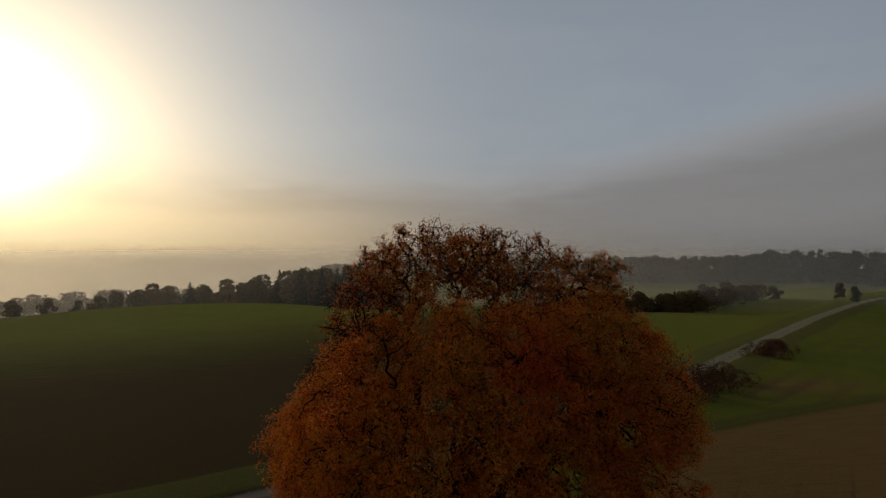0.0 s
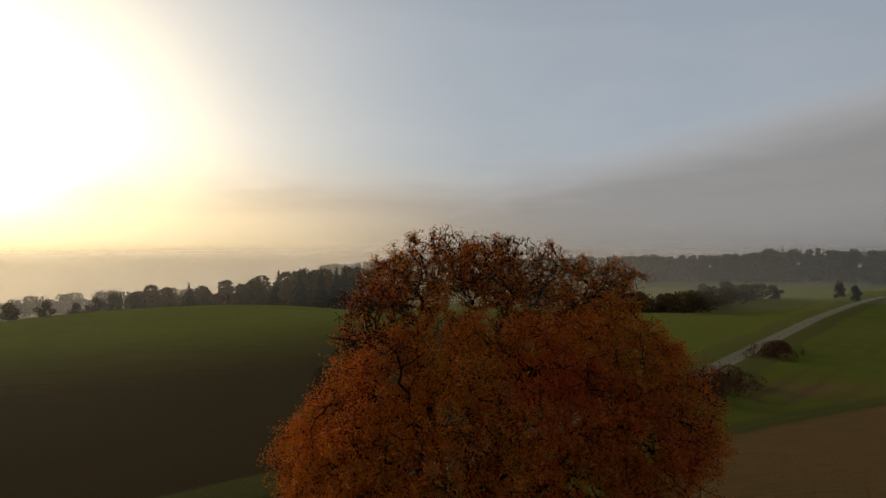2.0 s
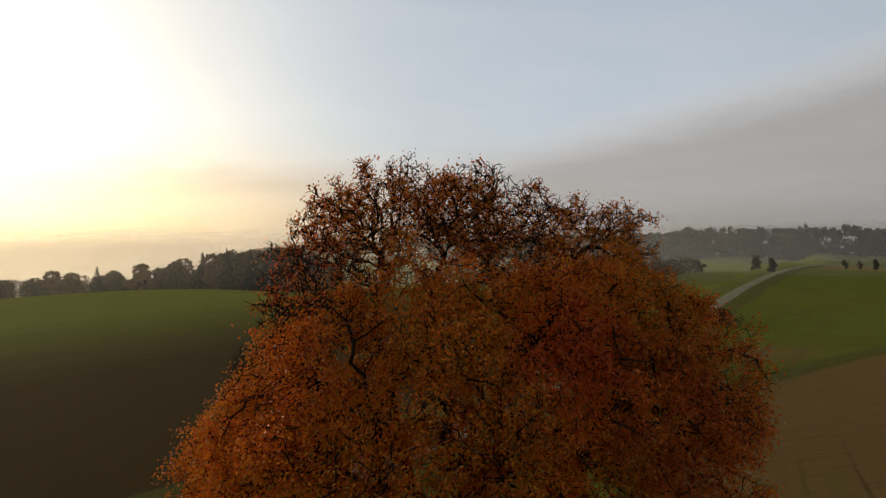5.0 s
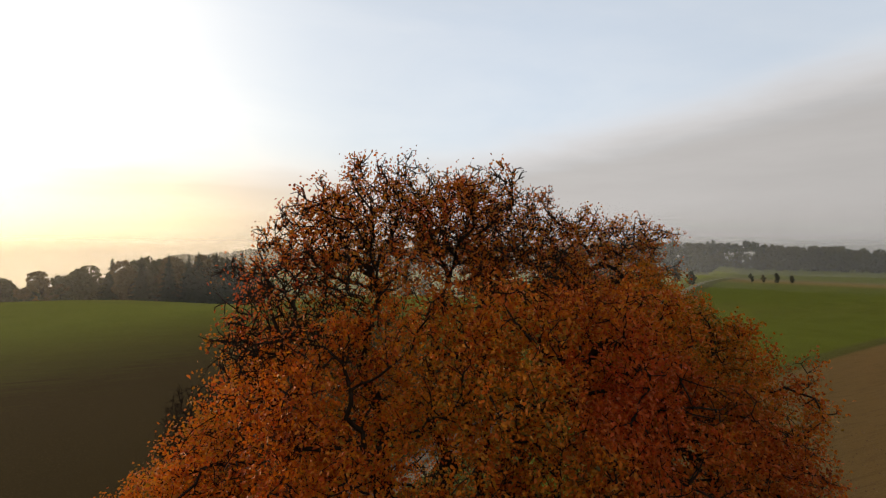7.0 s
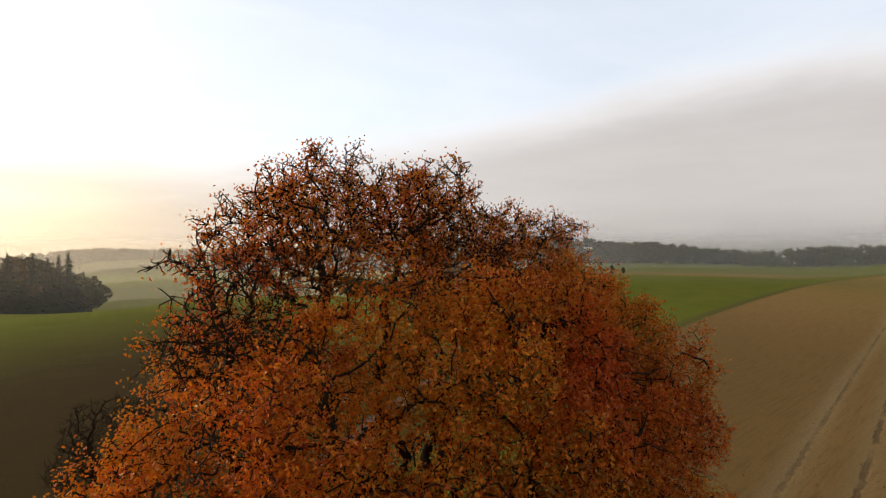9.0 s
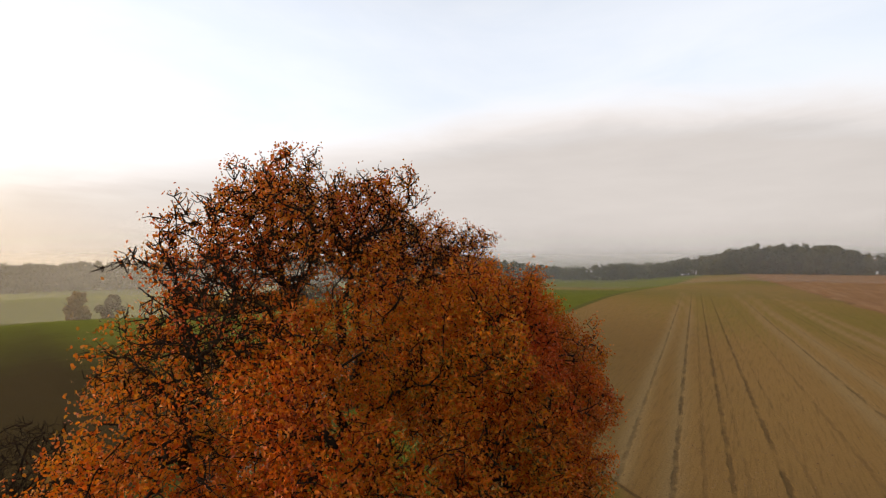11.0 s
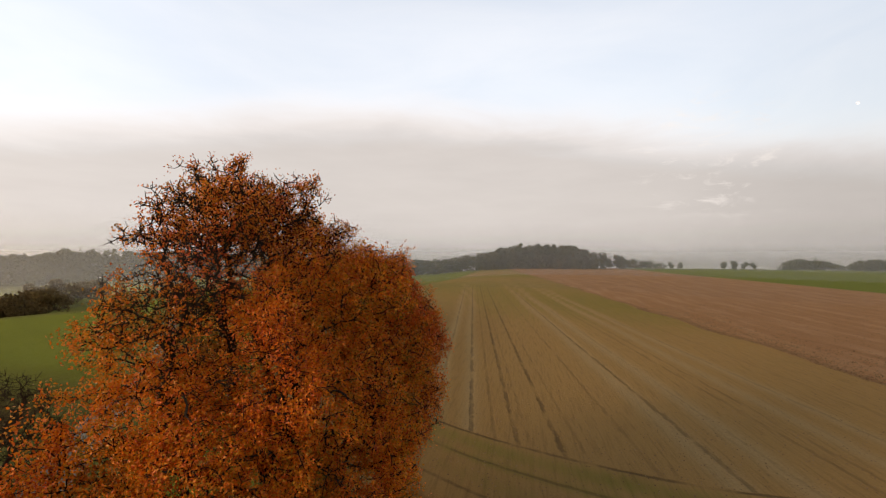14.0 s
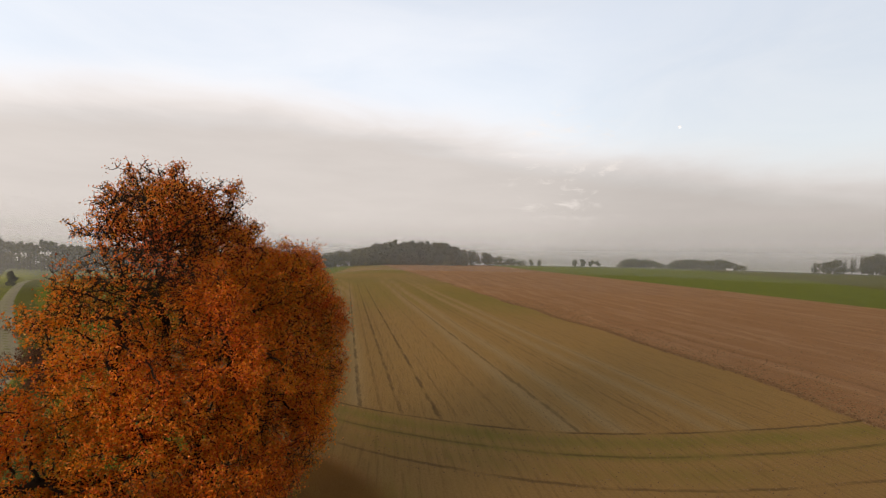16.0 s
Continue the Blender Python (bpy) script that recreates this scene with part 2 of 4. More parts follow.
def land(x, y):
    """Height of the ground: nearly level round the tree, falling to a valley in the north, with hills far off."""
    x, y = np.asarray(x, float), np.asarray(y, float)
    r, az = np.hypot(x, y), np.degrees(np.arctan2(x, y))
    d, side = along(CREST_LINE, x, y)
    past = np.where(side > 0, d, -np.minimum(d, 6))
    north = smoothstep(80, 40, az) * smoothstep(-140, -100, az)
    z = -north * 13.0 * smoothstep(-6, 85, past) * (1 - 0.45 * smoothstep(25, 55, az))
    z = z - 45.0 * smoothstep(120, 800, r) * smoothstep(8, -16, az) * smoothstep(-140, -100, az)
    z = z - 0.07 * np.maximum(r - 900, 0) * smoothstep(8, -16, az) * smoothstep(-140, -100, az)
    z = z - 6.5 * smoothstep(100, 290, r) * smoothstep(46, 58, az) * smoothstep(92, 76, az)
    z = z - 26 * smoothstep(380, 1100, r) * smoothstep(12, 40, az)
    z = z - 26 * smoothstep(380, 1100, r) * smoothstep(-100, -140, az)
    z = z + 0.5 * smoothstep(40, 120, r) * lumps(x, y, 60, 3) * smoothstep(1200, 300, r)
    return z


def furrow(v, at, width):
    return np.exp(-(((v - at) / width) ** 2))


TRACKS = [(-2.5, 0.5, 1.0), (-4.4, 0.5, 0.8), (-4.55, 0.13, 0.9), (-2.6, 0.12, 0.6), (-5.6, 0.11, 0.35), (-6.55, 0.13, 0.8), (-7.1, 0.1, 0.3), (-8.35, 0.13, 0.85), (-9.2, 0.1, 0.3), (-11.5, 0.12, 0.35), (-13.9, 0.6, 0.9), (-14.3, 0.13, 0.7), (-16.2, 0.6, 0.9), (-16.4, 0.1, 0.3), (-18.6, 0.12, 0.45), (-19.4, 0.11, 0.4), (-20.6, 0.5, 0.8), (-22.5, 0.5, 0.8), (-22.7, 0.1, 0.4), (-25.6, 0.11, 0.3)]
ROW_SLOPE = 0.085


def fields(x, y):
    """Cover of the ground at a place: crop, plough, road, grass, wheel tracks, litter (each 0 to 1), and the small relief."""
    w = 0.25 * lumps(x, y, 1.1, 5) + 0.5 * lumps(x, y, 4.0, 6)
    d_road, side = along(ROAD_LINE, x, y)
    road = smoothstep(ROAD_WIDTH / 2 + 0.3, ROAD_WIDTH / 2 - 0.15, d_road + 0.15 * w)
    verge = smoothstep(3.6, 2.6, d_road + 0.4 * w) * (1 - road)
    north_side = side > 0
    bx = border_y(x)
    in_green = (~north_side) & (y > bx)
    head = headline_x(y)
    sown = (~north_side) & (y <= bx) & (y > plough_y(x))
    to_plough = plough_y(x) - y
    plough = smoothstep(-0.5, 0.4, to_plough + 0.5 * w) * smoothstep(-90, -88, y) * smoothstep(-14, -9, x)
    far_green = smoothstep(-88, -90.5, y + 0.6 * w)
    crop = np.zeros_like(x)
    crop = np.where(north_side, np.maximum(0.04 + 0.86 * smoothstep(13, 62, d_road), 0.85 * smoothstep(4, 24, x)) + 0.10 * lumps(x, y, 22, 8), crop)
    d_crest, crest_side = along(CREST_LINE, x, y)
    beyond = north_side & (crest_side > 0)
    crop = np.where(beyond, np.clip(0.55 + 0.55 * lumps(x, y, 70, 31), 0, 1), crop)
    crop = np.where(in_green, 0.84 + 0.10 * lumps(x, y, 7, 41) * smoothstep(140, 60, x), crop)
    # a paler rough strip and a track beyond the green field, where the ground begins to fall
    out, turn = np.hypot(x + 5, y + 9), np.degrees(np.arctan2(x + 5, y + 9))
    rough = in_green * smoothstep(140, 165, out + 6 * w) * smoothstep(300, 250, out) * smoothstep(50, 56, turn) * smoothstep(82, 72, turn)
    crop = np.where(in_green, crop * (1 - 0.55 * rough), crop)
    far_track = in_green * furrow(out, 205 - 0.9 * (turn - 62), 2.2) * smoothstep(54, 58, turn) * smoothstep(74, 70, turn)
    inward = x - head
    faint = 0.07 + 0.24 * smoothstep(22, 90, inward) + 0.16 * lumps(x, y, 14, 9)
    crop = np.where(sown & (inward > 0), faint, crop)
    # headland: bands that follow the curve
    bands = 0.42 * furrow(inward, -1.1, 0.85) + 0.16 * furrow(inward, -4.2, 0.7) + 0.35 * furrow(inward, -2.6, 0.4) + 0.5 * smoothstep(-6.8, -9.5, inward)
    crop = np.where(sown & (inward <= 0), np.clip(bands * (0.65 + 0.6 * w) * smoothstep(6, -2, y) + 0.06 + 0.12 * w, 0, 1), crop)
    crop = np.clip(np.maximum(crop * (1 - plough), far_green), 0, 1)
    v = y - ROW_SLOPE * (x - 10)
    pale = np.zeros_like(x)
    for at, width, depth in TRACKS:
        if width > 0.45:
            pale = np.maximum(pale, furrow(v, at + 0.12 * np.sin(x * 0.13 + at), width) * depth)
    on_rows = (sown & (inward > 0)) * smoothstep(0, 0.3, inward) * smoothstep(170, 60, x)
    pale = np.maximum(pale * on_rows, far_track)
    headland = sown * smoothstep(6, -2, y)
    edge = furrow(to_plough, 0.2, 0.35) * smoothstep(0, 6, x) + 0.6 * furrow(to_plough, 6.0, 0.3) * smoothstep(-6, 2, x) * smoothstep(60, 20, x)
    # wheel ruts that turn through the green field, and the bare patch where they start
    d_rut, _ = along(RUT_LINE, x, y)
    ruts = in_green * (furrow(d_rut, 0.9, 0.3) + 0.7 * furrow(d_rut, 3.0, 0.3)) * smoothstep(75, 50, x) * np.clip(0.6 + w, 0, 1)
    bare = in_green * np.exp(-(((x - 28) / 5.0) ** 2) - ((y - 16.5) / 2.0) ** 2)
    crop = np.clip(crop - 0.55 * bare - 0.3 * ruts, 0, 1)
    lines = np.clip(np.maximum(edge, ruts), 0, 1)
    # open grass round the tree, along the road and on the corner by the plough
    from_tree = np.hypot(x + 0.6, y + 0.6)
    grass = np.maximum(verge, smoothstep(6.4, 3.6, from_tree + 1.2 * w))
    grass = np.maximum(grass, smoothstep(-11.5, -13.0, inward) * (~north_side) * smoothstep(2, -4, y))
    rim = furrow(y - bx, 0.3, 0.9) * (~north_side) * smoothstep(8, 12, x)
    grass = np.maximum(grass, 0.75 * rim) * (1 - road)
    grass = np.maximum(grass, beyond * smoothstep(-0.2, 0.3, lumps(x, y, 55, 33)) * 0.9)
    litter = smoothstep(7.4, 4.0, from_tree + 0.8 * w)
    relief = -0.07 * lines * (1 - road) - 0.03 * pale - 0.06 * road + 0.05 * verge
    clods = plough * 0.05 * lumps(x, y, 0.5, 12) + 0.02 * lumps(x, y, 0.9, 13) * (1 - road)
    return crop, plough, road, grass, lines, pale, litter, relief + clods, inward, on_rows, headland


def ground_material():
    mat, n = material("fields")
    p = place(n)
    a = n.add("ShaderNodeAttribute", attribute_name="cover").outputs["Color"]
    b = n.add("ShaderNodeAttribute", attribute_name="marks").outputs["Color"]
    one, two = n.add("ShaderNodeSeparateColor"), n.add("ShaderNodeSeparateColor")
    dark_ground = n.add("ShaderNodeAttribute", attribute_name="dark_ground").outputs["Fac"]
    n.link(a, one.inputs[0])
    n.link(b, two.inputs[0])
    crop, plough = one.outputs[0], one.outputs[1]
    road_gap = n.math("ADD", n.add("ShaderNodeAttribute", attribute_name="road_gap").outputs["Fac"], n.math("MULTIPLY_ADD", n.noise(p, 0.8, 4.0, 0.6), 0.5, -0.25))
    middle = n.span(road_gap, 0.22, 0.05)
    road = n.math("MULTIPLY", n.span(road_gap, ROAD_WIDTH / 2 + 0.18, ROAD_WIDTH / 2 - 0.12), n.math("MULTIPLY_ADD", middle, -0.5, 1.0))
    grass, lines, litter = two.outputs[0], two.outputs[1], two.outputs[2]
    pale = n.add("ShaderNodeAttribute", attribute_name="marks").outputs["Alpha"]
    fine = n.noise(p, 9.0, 6.0, 0.7)
    coarse = n.noise(p, 0.22, 4.0, 0.6)
    tiny = n.noise(p, 45.0, 3.0, 0.7)
    rows = n.noise(p, 3.2, 3.0, 0.6, (0.05, 1.0, 1.0))
    soil = n.mix(fine, (0.20, 0.110, 0.036), (0.42, 0.250, 0.094))
    soil = n.mix(n.math("MULTIPLY", coarse, 0.45), soil, (0.275, 0.175, 0.055))
    red_soil = n.mix(fine, (0.205, 0.100, 0.043), (0.43, 0.232, 0.110))
    blades = n.mix(tiny, (0.070, 0.088, 0.008), (0.176, 0.190, 0.020))
    blades = n.mix(n.span(coarse, 0.35, 0.7), blades, (0.105, 0.122, 0.011))
    blades = n.mix(n.math("MULTIPLY", dark_ground, 0.22), blades, n.mix(tiny, (0.062, 0.064, 0.006), (0.135, 0.128, 0.016)))
    sward = n.mix(fine, (0.045, 0.056, 0.010), (0.150, 0.130, 0.034))
    sprout = n.math("MULTIPLY_ADD", rows, 0.9, -0.45)
    soil = n.mix(dark_ground, soil, n.mix(fine, (0.036, 0.024, 0.008), (0.088, 0.058, 0.019)))
    streaks = n.noise(p, 6.0, 4.0, 0.65, (0.06, 1.0, 1.0))
    crumbs = n.span(n.noise(p, 16.0, 4.0, 0.75), 0.56, 0.74)
    soil = n.mix(n.math("MULTIPLY", n.span(streaks, 0.45, 0.75), 0.32), soil, (0.060, 0.038, 0.016))
    soil = n.mix(n.math("MULTIPLY", crumbs, 0.45), soil, (0.30, 0.205, 0.090))
    drifts = n.noise(p, 0.5, 5.0, 0.6, (0.12, 1.0, 1.0), 0.4)
    red_soil = n.mix(n.math("MULTIPLY", n.span(drifts, 0.42, 0.68), 0.5), red_soil, (0.44, 0.26, 0.135))
    clod = n.span(n.noise(p, 5.0, 5.0, 0.75), 0.5, 0.72)
    red_soil = n.mix(n.math("MULTIPLY", clod, 0.34), red_soil, (0.060, 0.030, 0.014))
    cover = n.span(n.math("ADD", n.math("ADD", crop, n.math("MULTIPLY", sprout, 0.5)), n.math("MULTIPLY_ADD", fine, 0.5, -0.25)), 0.1, 0.85, smooth=False)
    colour = n.mix(cover, soil, blades)
    colour = n.mix(n.math("MULTIPLY", pale, n.span(fine, 0.2, 0.7, 0.2, 0.6)), colour, (0.36, 0.265, 0.135))
    colour = n.mix(plough, colour, red_soil)
    # thin pressed wheel marks along the rows and round the headland
    rows_here, headland_here, inward = (n.add("ShaderNodeAttribute", attribute_name=name).outputs["Fac"] for name in ("rows_here", "headland_here", "inward"))
    split = n.add("ShaderNodeSeparateXYZ")
    n.link(p, split.inputs[0])
    across = n.math("SUBTRACT", split.outputs[1], n.math("MULTIPLY_ADD", split.outputs[0], ROW_SLOPE, -10 * ROW_SLOPE))
    across = n.math("ADD", across, n.math("MULTIPLY_ADD", n.noise(p, 1.3, 4.0, 0.6), 0.36, -0.18))
    inward = n.math("ADD", inward, n.math("MULTIPLY_ADD", n.noise(p, 1.1, 4.0, 0.6), 0.30, -0.15))
    worn = n.span(n.noise(p, 0.35, 4.0, 0.65), 0.36, 0.56, 0.15, 1.0)
    marks = None
    for value, at, width, depth, where in [(across, at, width, depth, rows_here) for at, width, depth in TRACKS if width < 0.45] + [(inward, at, 0.13, depth, headland_here) for at, depth in ((0.0, 1.0), (-2.55, 0.7), (-5.3, 0.8))]:
        one_mark = n.math("MULTIPLY", n.span(n.math("ABSOLUTE", n.math("SUBTRACT", value, at)), width * 1.2, width * 0.4, 0.0, depth), where)
        marks = one_mark if marks is None else n.math("MAXIMUM", marks, one_mark)
    marks = n.math("MULTIPLY", marks, worn)
    colour = n.mix(n.math("MULTIPLY", marks, 0.6), colour, (0.052, 0.034, 0.020))
    colour = n.mix(n.math("MULTIPLY", lines, 0.35), colour, (0.060, 0.038, 0.022))
    colour = n.mix(n.span(n.math("ADD", grass, n.math("MULTIPLY_ADD", fine, 0.6, -0.3)), 0.25, 0.65), colour, sward)
    gravel = n.mix(tiny, (0.17, 0.145, 0.105), (0.32, 0.275, 0.205))
    colour = n.mix(road, colour, gravel)
    fallen = n.span(n.math("ADD", litter, n.math("MULTIPLY_ADD", tiny, 1.6, -0.8)), 0.45, 0.75)
    colour = n.mix(n.math("MULTIPLY", fallen, 0.7), colour, (0.20, 0.075, 0.020))
    bumps = n.math("ADD", n.math("ADD", fine, n.math("MULTIPLY", tiny, 0.4)), n.math("MULTIPLY", n.math("MULTIPLY", clod, plough), 1.2))
    finish(n, colour, 0.95, n.math("SUBTRACT", bumps, marks), 0.9, 0.09, spec=0.03, sheen=n.math("MULTIPLY", cover, n.math("MULTIPLY_ADD", dark_ground, 0.17, 0.03)))
    return mat


def build_ground():
    turns = 600
    radii = [0.004]
    step = 0.2
    while radii[-1] < 4200:
        r = radii[-1]
        step = 0.2 if r < 34 else max(0.2, 0.011 * (r - 34) + 0.2) if r < 300 else r * 0.06
        radii.append(r + step)
    radii = np.array(radii)
    cx, cy = 4.0, -8.0
    ang = np.linspace(0, 2 * np.pi, turns, endpoint=False)
    rr, aa = np.meshgrid(radii, ang, indexing="ij")
    x, y = (cx + rr * np.cos(aa)).ravel(), (cy + rr * np.sin(aa)).ravel()
    crop, plough, road, grass, lines, pale, litter, relief, inward, on_rows, headland = fields(x, y)
    z = land(x, y) + relief
    k, n = len(radii), turns
    i, j = np.meshgrid(np.arange(k - 1), np.arange(n), indexing="ij")
    i, j = i.ravel(), j.ravel()
    j2 = (j + 1) % n
    quads = np.stack([i * n + j, (i + 1) * n + j, (i + 1) * n + j2, i * n + j2], 1)
    verts = np.stack([x, y, z], 1)
    me = mesh_from("ground", verts, quads, ground_material(), smooth=True)
    for name, rgba in (("cover", (np.clip(crop - 0.35 * pale, 0, 1), plough, road, np.ones_like(x))), ("marks", (grass, lines, litter, pale))):
        layer = me.color_attributes.new(name, "FLOAT_COLOR", "POINT")
        layer.data.foreach_set("color", np.stack(rgba, 1).astype(np.float32).ravel())
    # how dark the ground is: full north of the road, up to 0.38 towards it
    layer = me.attributes.new("dark_ground", "FLOAT", "POINT")
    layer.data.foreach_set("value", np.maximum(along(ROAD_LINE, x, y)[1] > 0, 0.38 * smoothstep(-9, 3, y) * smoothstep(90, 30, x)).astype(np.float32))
    for name, values in (("inward", inward), ("rows_here", on_rows), ("headland_here", headland), ("road_gap", along(ROAD_LINE, x, y)[0])):
        layer = me.attributes.new(name, "FLOAT", "POINT")
        layer.data.foreach_set("value", values.astype(np.float32))
    hub = new("ground", me)
    tagged(hub, "rolling farmland with sown, ploughed and green fields and a gravel track", "ground", kind="structure")


build_ground()


# ---------------------------------------------------------------- trees
def grow(rng, start, trunk_top, limbs, attractors, step=0.2, reach=2.0, kill=0.2, rounds=120, wander=0.26):
    """A trunk, limbs that bend through given points, then wood that grows towards points in the crown. Returns nodes, parents."""
    nodes, parents = [np.array(start, float)], [-1]

    def lead(source, target, shake):
        p, k, drift = nodes[source].copy(), source, np.zeros(3)
        while np.linalg.norm(target - p) > step:
            drift = 0.7 * drift + rng.normal(0, shake, 3)
            way = (target - p) / np.linalg.norm(target - p) + drift
            p = p + way / np.linalg.norm(way) * step
            nodes.append(p.copy())
            parents.append(k)
            k = len(nodes) - 1
        return k

    fork = lead(0, np.array(trunk_top, float), 0.05)
    for bends in limbs:
        k = fork
        for target in bends:
            k = lead(k, np.array(target, float), 0.2)
    pts = np.asarray(attractors, float)
    alive = np.ones(len(pts), bool)
    near, dist = np.zeros(len(pts), int), np.full(len(pts), 1e9)

    def meet(first):
        new_nodes = np.array(nodes[first:])
        for s in range(0, len(new_nodes), 200):
            d = np.linalg.norm(pts[:, None] - new_nodes[None, s : s + 200], axis=2)
            k = d.argmin(1)
            m = d[np.arange(len(pts)), k]
            better = m < dist
            near[better], dist[better] = first + s + k[better], m[better]

    meet(0)
    for _ in range(rounds):
        alive &= dist > kill
        pull = alive & (dist < reach)
        if not pull.any():
            pull = alive & (dist < dist[alive].min() + 0.5) if alive.any() else pull
            if not pull.any():
                break
        first = len(nodes)
        who = near[pull]
        way = pts[pull] - np.array(nodes)[who]
        way /= np.linalg.norm(way, axis=1, keepdims=True)
        growing, place_in = np.unique(who, return_inverse=True)
        pull_of = np.zeros((len(growing), 3))
        np.add.at(pull_of, place_in, way)
        for k, d in zip(growing, pull_of):
            if parents[k] >= 0:
                back = nodes[k] - nodes[parents[k]]
                d = d / (np.linalg.norm(d) + 1e-9) + 0.45 * back / (np.linalg.norm(back) + 1e-9)
            d = d + rng.normal(0, wander, 3) * 2.0
            nodes.append(nodes[k] + d / (np.linalg.norm(d) + 1e-9) * step)
            parents.append(int(k))
        if len(nodes) == first:
            break
        meet(first)
    return np.array(nodes), np.array(parents)


def thickness(parents, tip, power, count):
    """Pipe model: a branch carries the sum of what it bears."""
    load = np.zeros(count)
    kids = np.bincount(parents[parents >= 0], minlength=count)
    load[kids == 0] = tip**power
    for k in range(count - 1, 0, -1):
        load[parents[k]] += load[k]
    return np.maximum(load, tip**power) ** (1 / power)


def tubes(chains):
    """One skin for many tapering tubes: chains of (points, radii, sides)."""
    verts, faces, base = [], [], 0
    for points, radii, sides in chains:
        points, radii = np.asarray(points, float), np.asarray(radii, float)
        way = np.gradient(points, axis=0)
        way /= np.linalg.norm(way, axis=1, keepdims=True) + 1e-9
        ref = np.where(np.abs(way[:, 2:3]) > 0.9, [[1.0, 0, 0]], [[0, 0, 1.0]])
        u = np.cross(way, ref)
        u /= np.linalg.norm(u, axis=1, keepdims=True) + 1e-9
        v = np.cross(way, u)
        a = np.arange(sides) * 2 * np.pi / sides
        ring = points[:, None] + radii[:, None, None] * (np.cos(a)[None, :, None] * u[:, None] + np.sin(a)[None, :, None] * v[:, None])
        verts.append(ring.reshape(-1, 3))
        n = len(points)
        i, j = np.meshgrid(np.arange(n - 1), np.arange(sides), indexing="ij")
        i, j = i.ravel(), j.ravel()
        j2 = (j + 1) % sides
        faces.append(base + np.stack([i * sides + j, i * sides + j2, (i + 1) * sides + j2, (i + 1) * sides + j], 1))
        base += n * sides
    return np.concatenate(verts), np.concatenate(faces)


def spines(lines, radii):
    """One skin for many thin three-sided shoots, each of the same number of points: lines (n, k, 3), radii (n, k)."""
    n, k, _ = lines.shape
    way = lines[:, -1] - lines[:, 0]
    way /= np.linalg.norm(way, axis=1, keepdims=True) + 1e-9
    u = np.cross(way, np.where(np.abs(way[:, 2:3]) > 0.9, [[1.0, 0, 0]], [[0, 0, 1.0]]))
    u /= np.linalg.norm(u, axis=1, keepdims=True) + 1e-9
    v = np.cross(way, u)
    ring = np.stack([math.cos(a) * u + math.sin(a) * v for a in (0.0, 2.094, 4.189)], 1)
    verts = (lines[:, :, None] + radii[:, :, None, None] * ring[:, None]).reshape(-1, 3)
    quads = np.array([(i * 3 + j, i * 3 + (j + 1) % 3, (i + 1) * 3 + (j + 1) % 3, (i + 1) * 3 + j) for i in range(k - 1) for j in range(3)])
    return verts, (quads[None] + 3 * k * np.arange(n)[:, None, None]).reshape(-1, 4)


def chains_of(nodes, parents, radii):
    """Cuts the skeleton into runs that follow the thickest child."""
    count = len(nodes)
    kids = [[] for _ in range(count)]
    for k in range(1, count):
        kids[parents[k]].append(k)
    runs, starts = [], [(0, -1)]
    while starts:
        k, origin = starts.pop()
        run = [origin, k] if origin >= 0 else [k]
        while kids[k]:
            order = sorted(kids[k], key=lambda c: -radii[c])
            for other in order[1:]:
                starts.append((other, k))
            k = order[0]
            run.append(k)
        runs.append(run)
    out = []
    for run in runs:
        if len(run) < 2:
            continue
        r = radii[run].copy()
        r[0] = min(r[0], r[1] * 1.25)
        out.append((run, r))
    return out


def leaves_at(rng, centres, normals_up, length, width, droop=0.5):
    """Folded leaves with a rounded outline and a drooping tip, sharing the midrib."""
    n = len(centres)
    axis = rng.normal(0, 1, (n, 3))
    axis[:, 2] -= droop
    axis /= np.linalg.norm(axis, axis=1, keepdims=True)
    up = rng.normal(0, 0.8, (n, 3)) + normals_up
    side = np.cross(axis, up)
    side /= np.linalg.norm(side, axis=1, keepdims=True) + 1e-9
    lift = np.cross(side, axis)
    size = rng.uniform(0.65, 1.25, (n, 1))
    L, W = length * size, width * size
    base, tip = centres - axis * L * 0.5, centres + axis * L * 0.5 - lift * L * 0.14
    fold = lift * W * 0.3
    rim = []
    for way in (1, -1):
        rim.append((centres - axis * L * 0.2 + way * side * W * 0.44 + fold, centres + axis * L * 0.18 + way * side * W * 0.40 + fold * 0.6))
    verts = np.stack([base, rim[1][0], rim[1][1], tip, rim[0][1], rim[0][0]], 1).reshape(-1, 3)
    k = np.arange(n)[:, None] * 6
    faces = np.concatenate([k + [0, 1, 2], k + [0, 2, 3], k + [0, 3, 4], k + [0, 4, 5]], 1).reshape(-1, 3)
    return verts, faces


def in_lobes(rng, lobes, count, outward=0.55):
    """Points in a union of ellipsoids, more of them near the skin."""
    size = np.array([a * b * c for _, (a, b, c), _ in lobes]) ** 0.85
    which = rng.choice(len(lobes), count, p=size / size.sum())
    d = rng.normal(0, 1, (count, 3))
    d /= np.linalg.norm(d, axis=1, keepdims=True)
    r = rng.uniform(0, 1, count) ** (1 / 3)
    r = r * (1 - outward) + outward * rng.uniform(0.72, 1.0, count)
    centre = np.array([c for c, _, _ in lobes])[which]
    radius = np.array([s for _, s, _ in lobes])[which]
    return centre + d * r[:, None] * radius


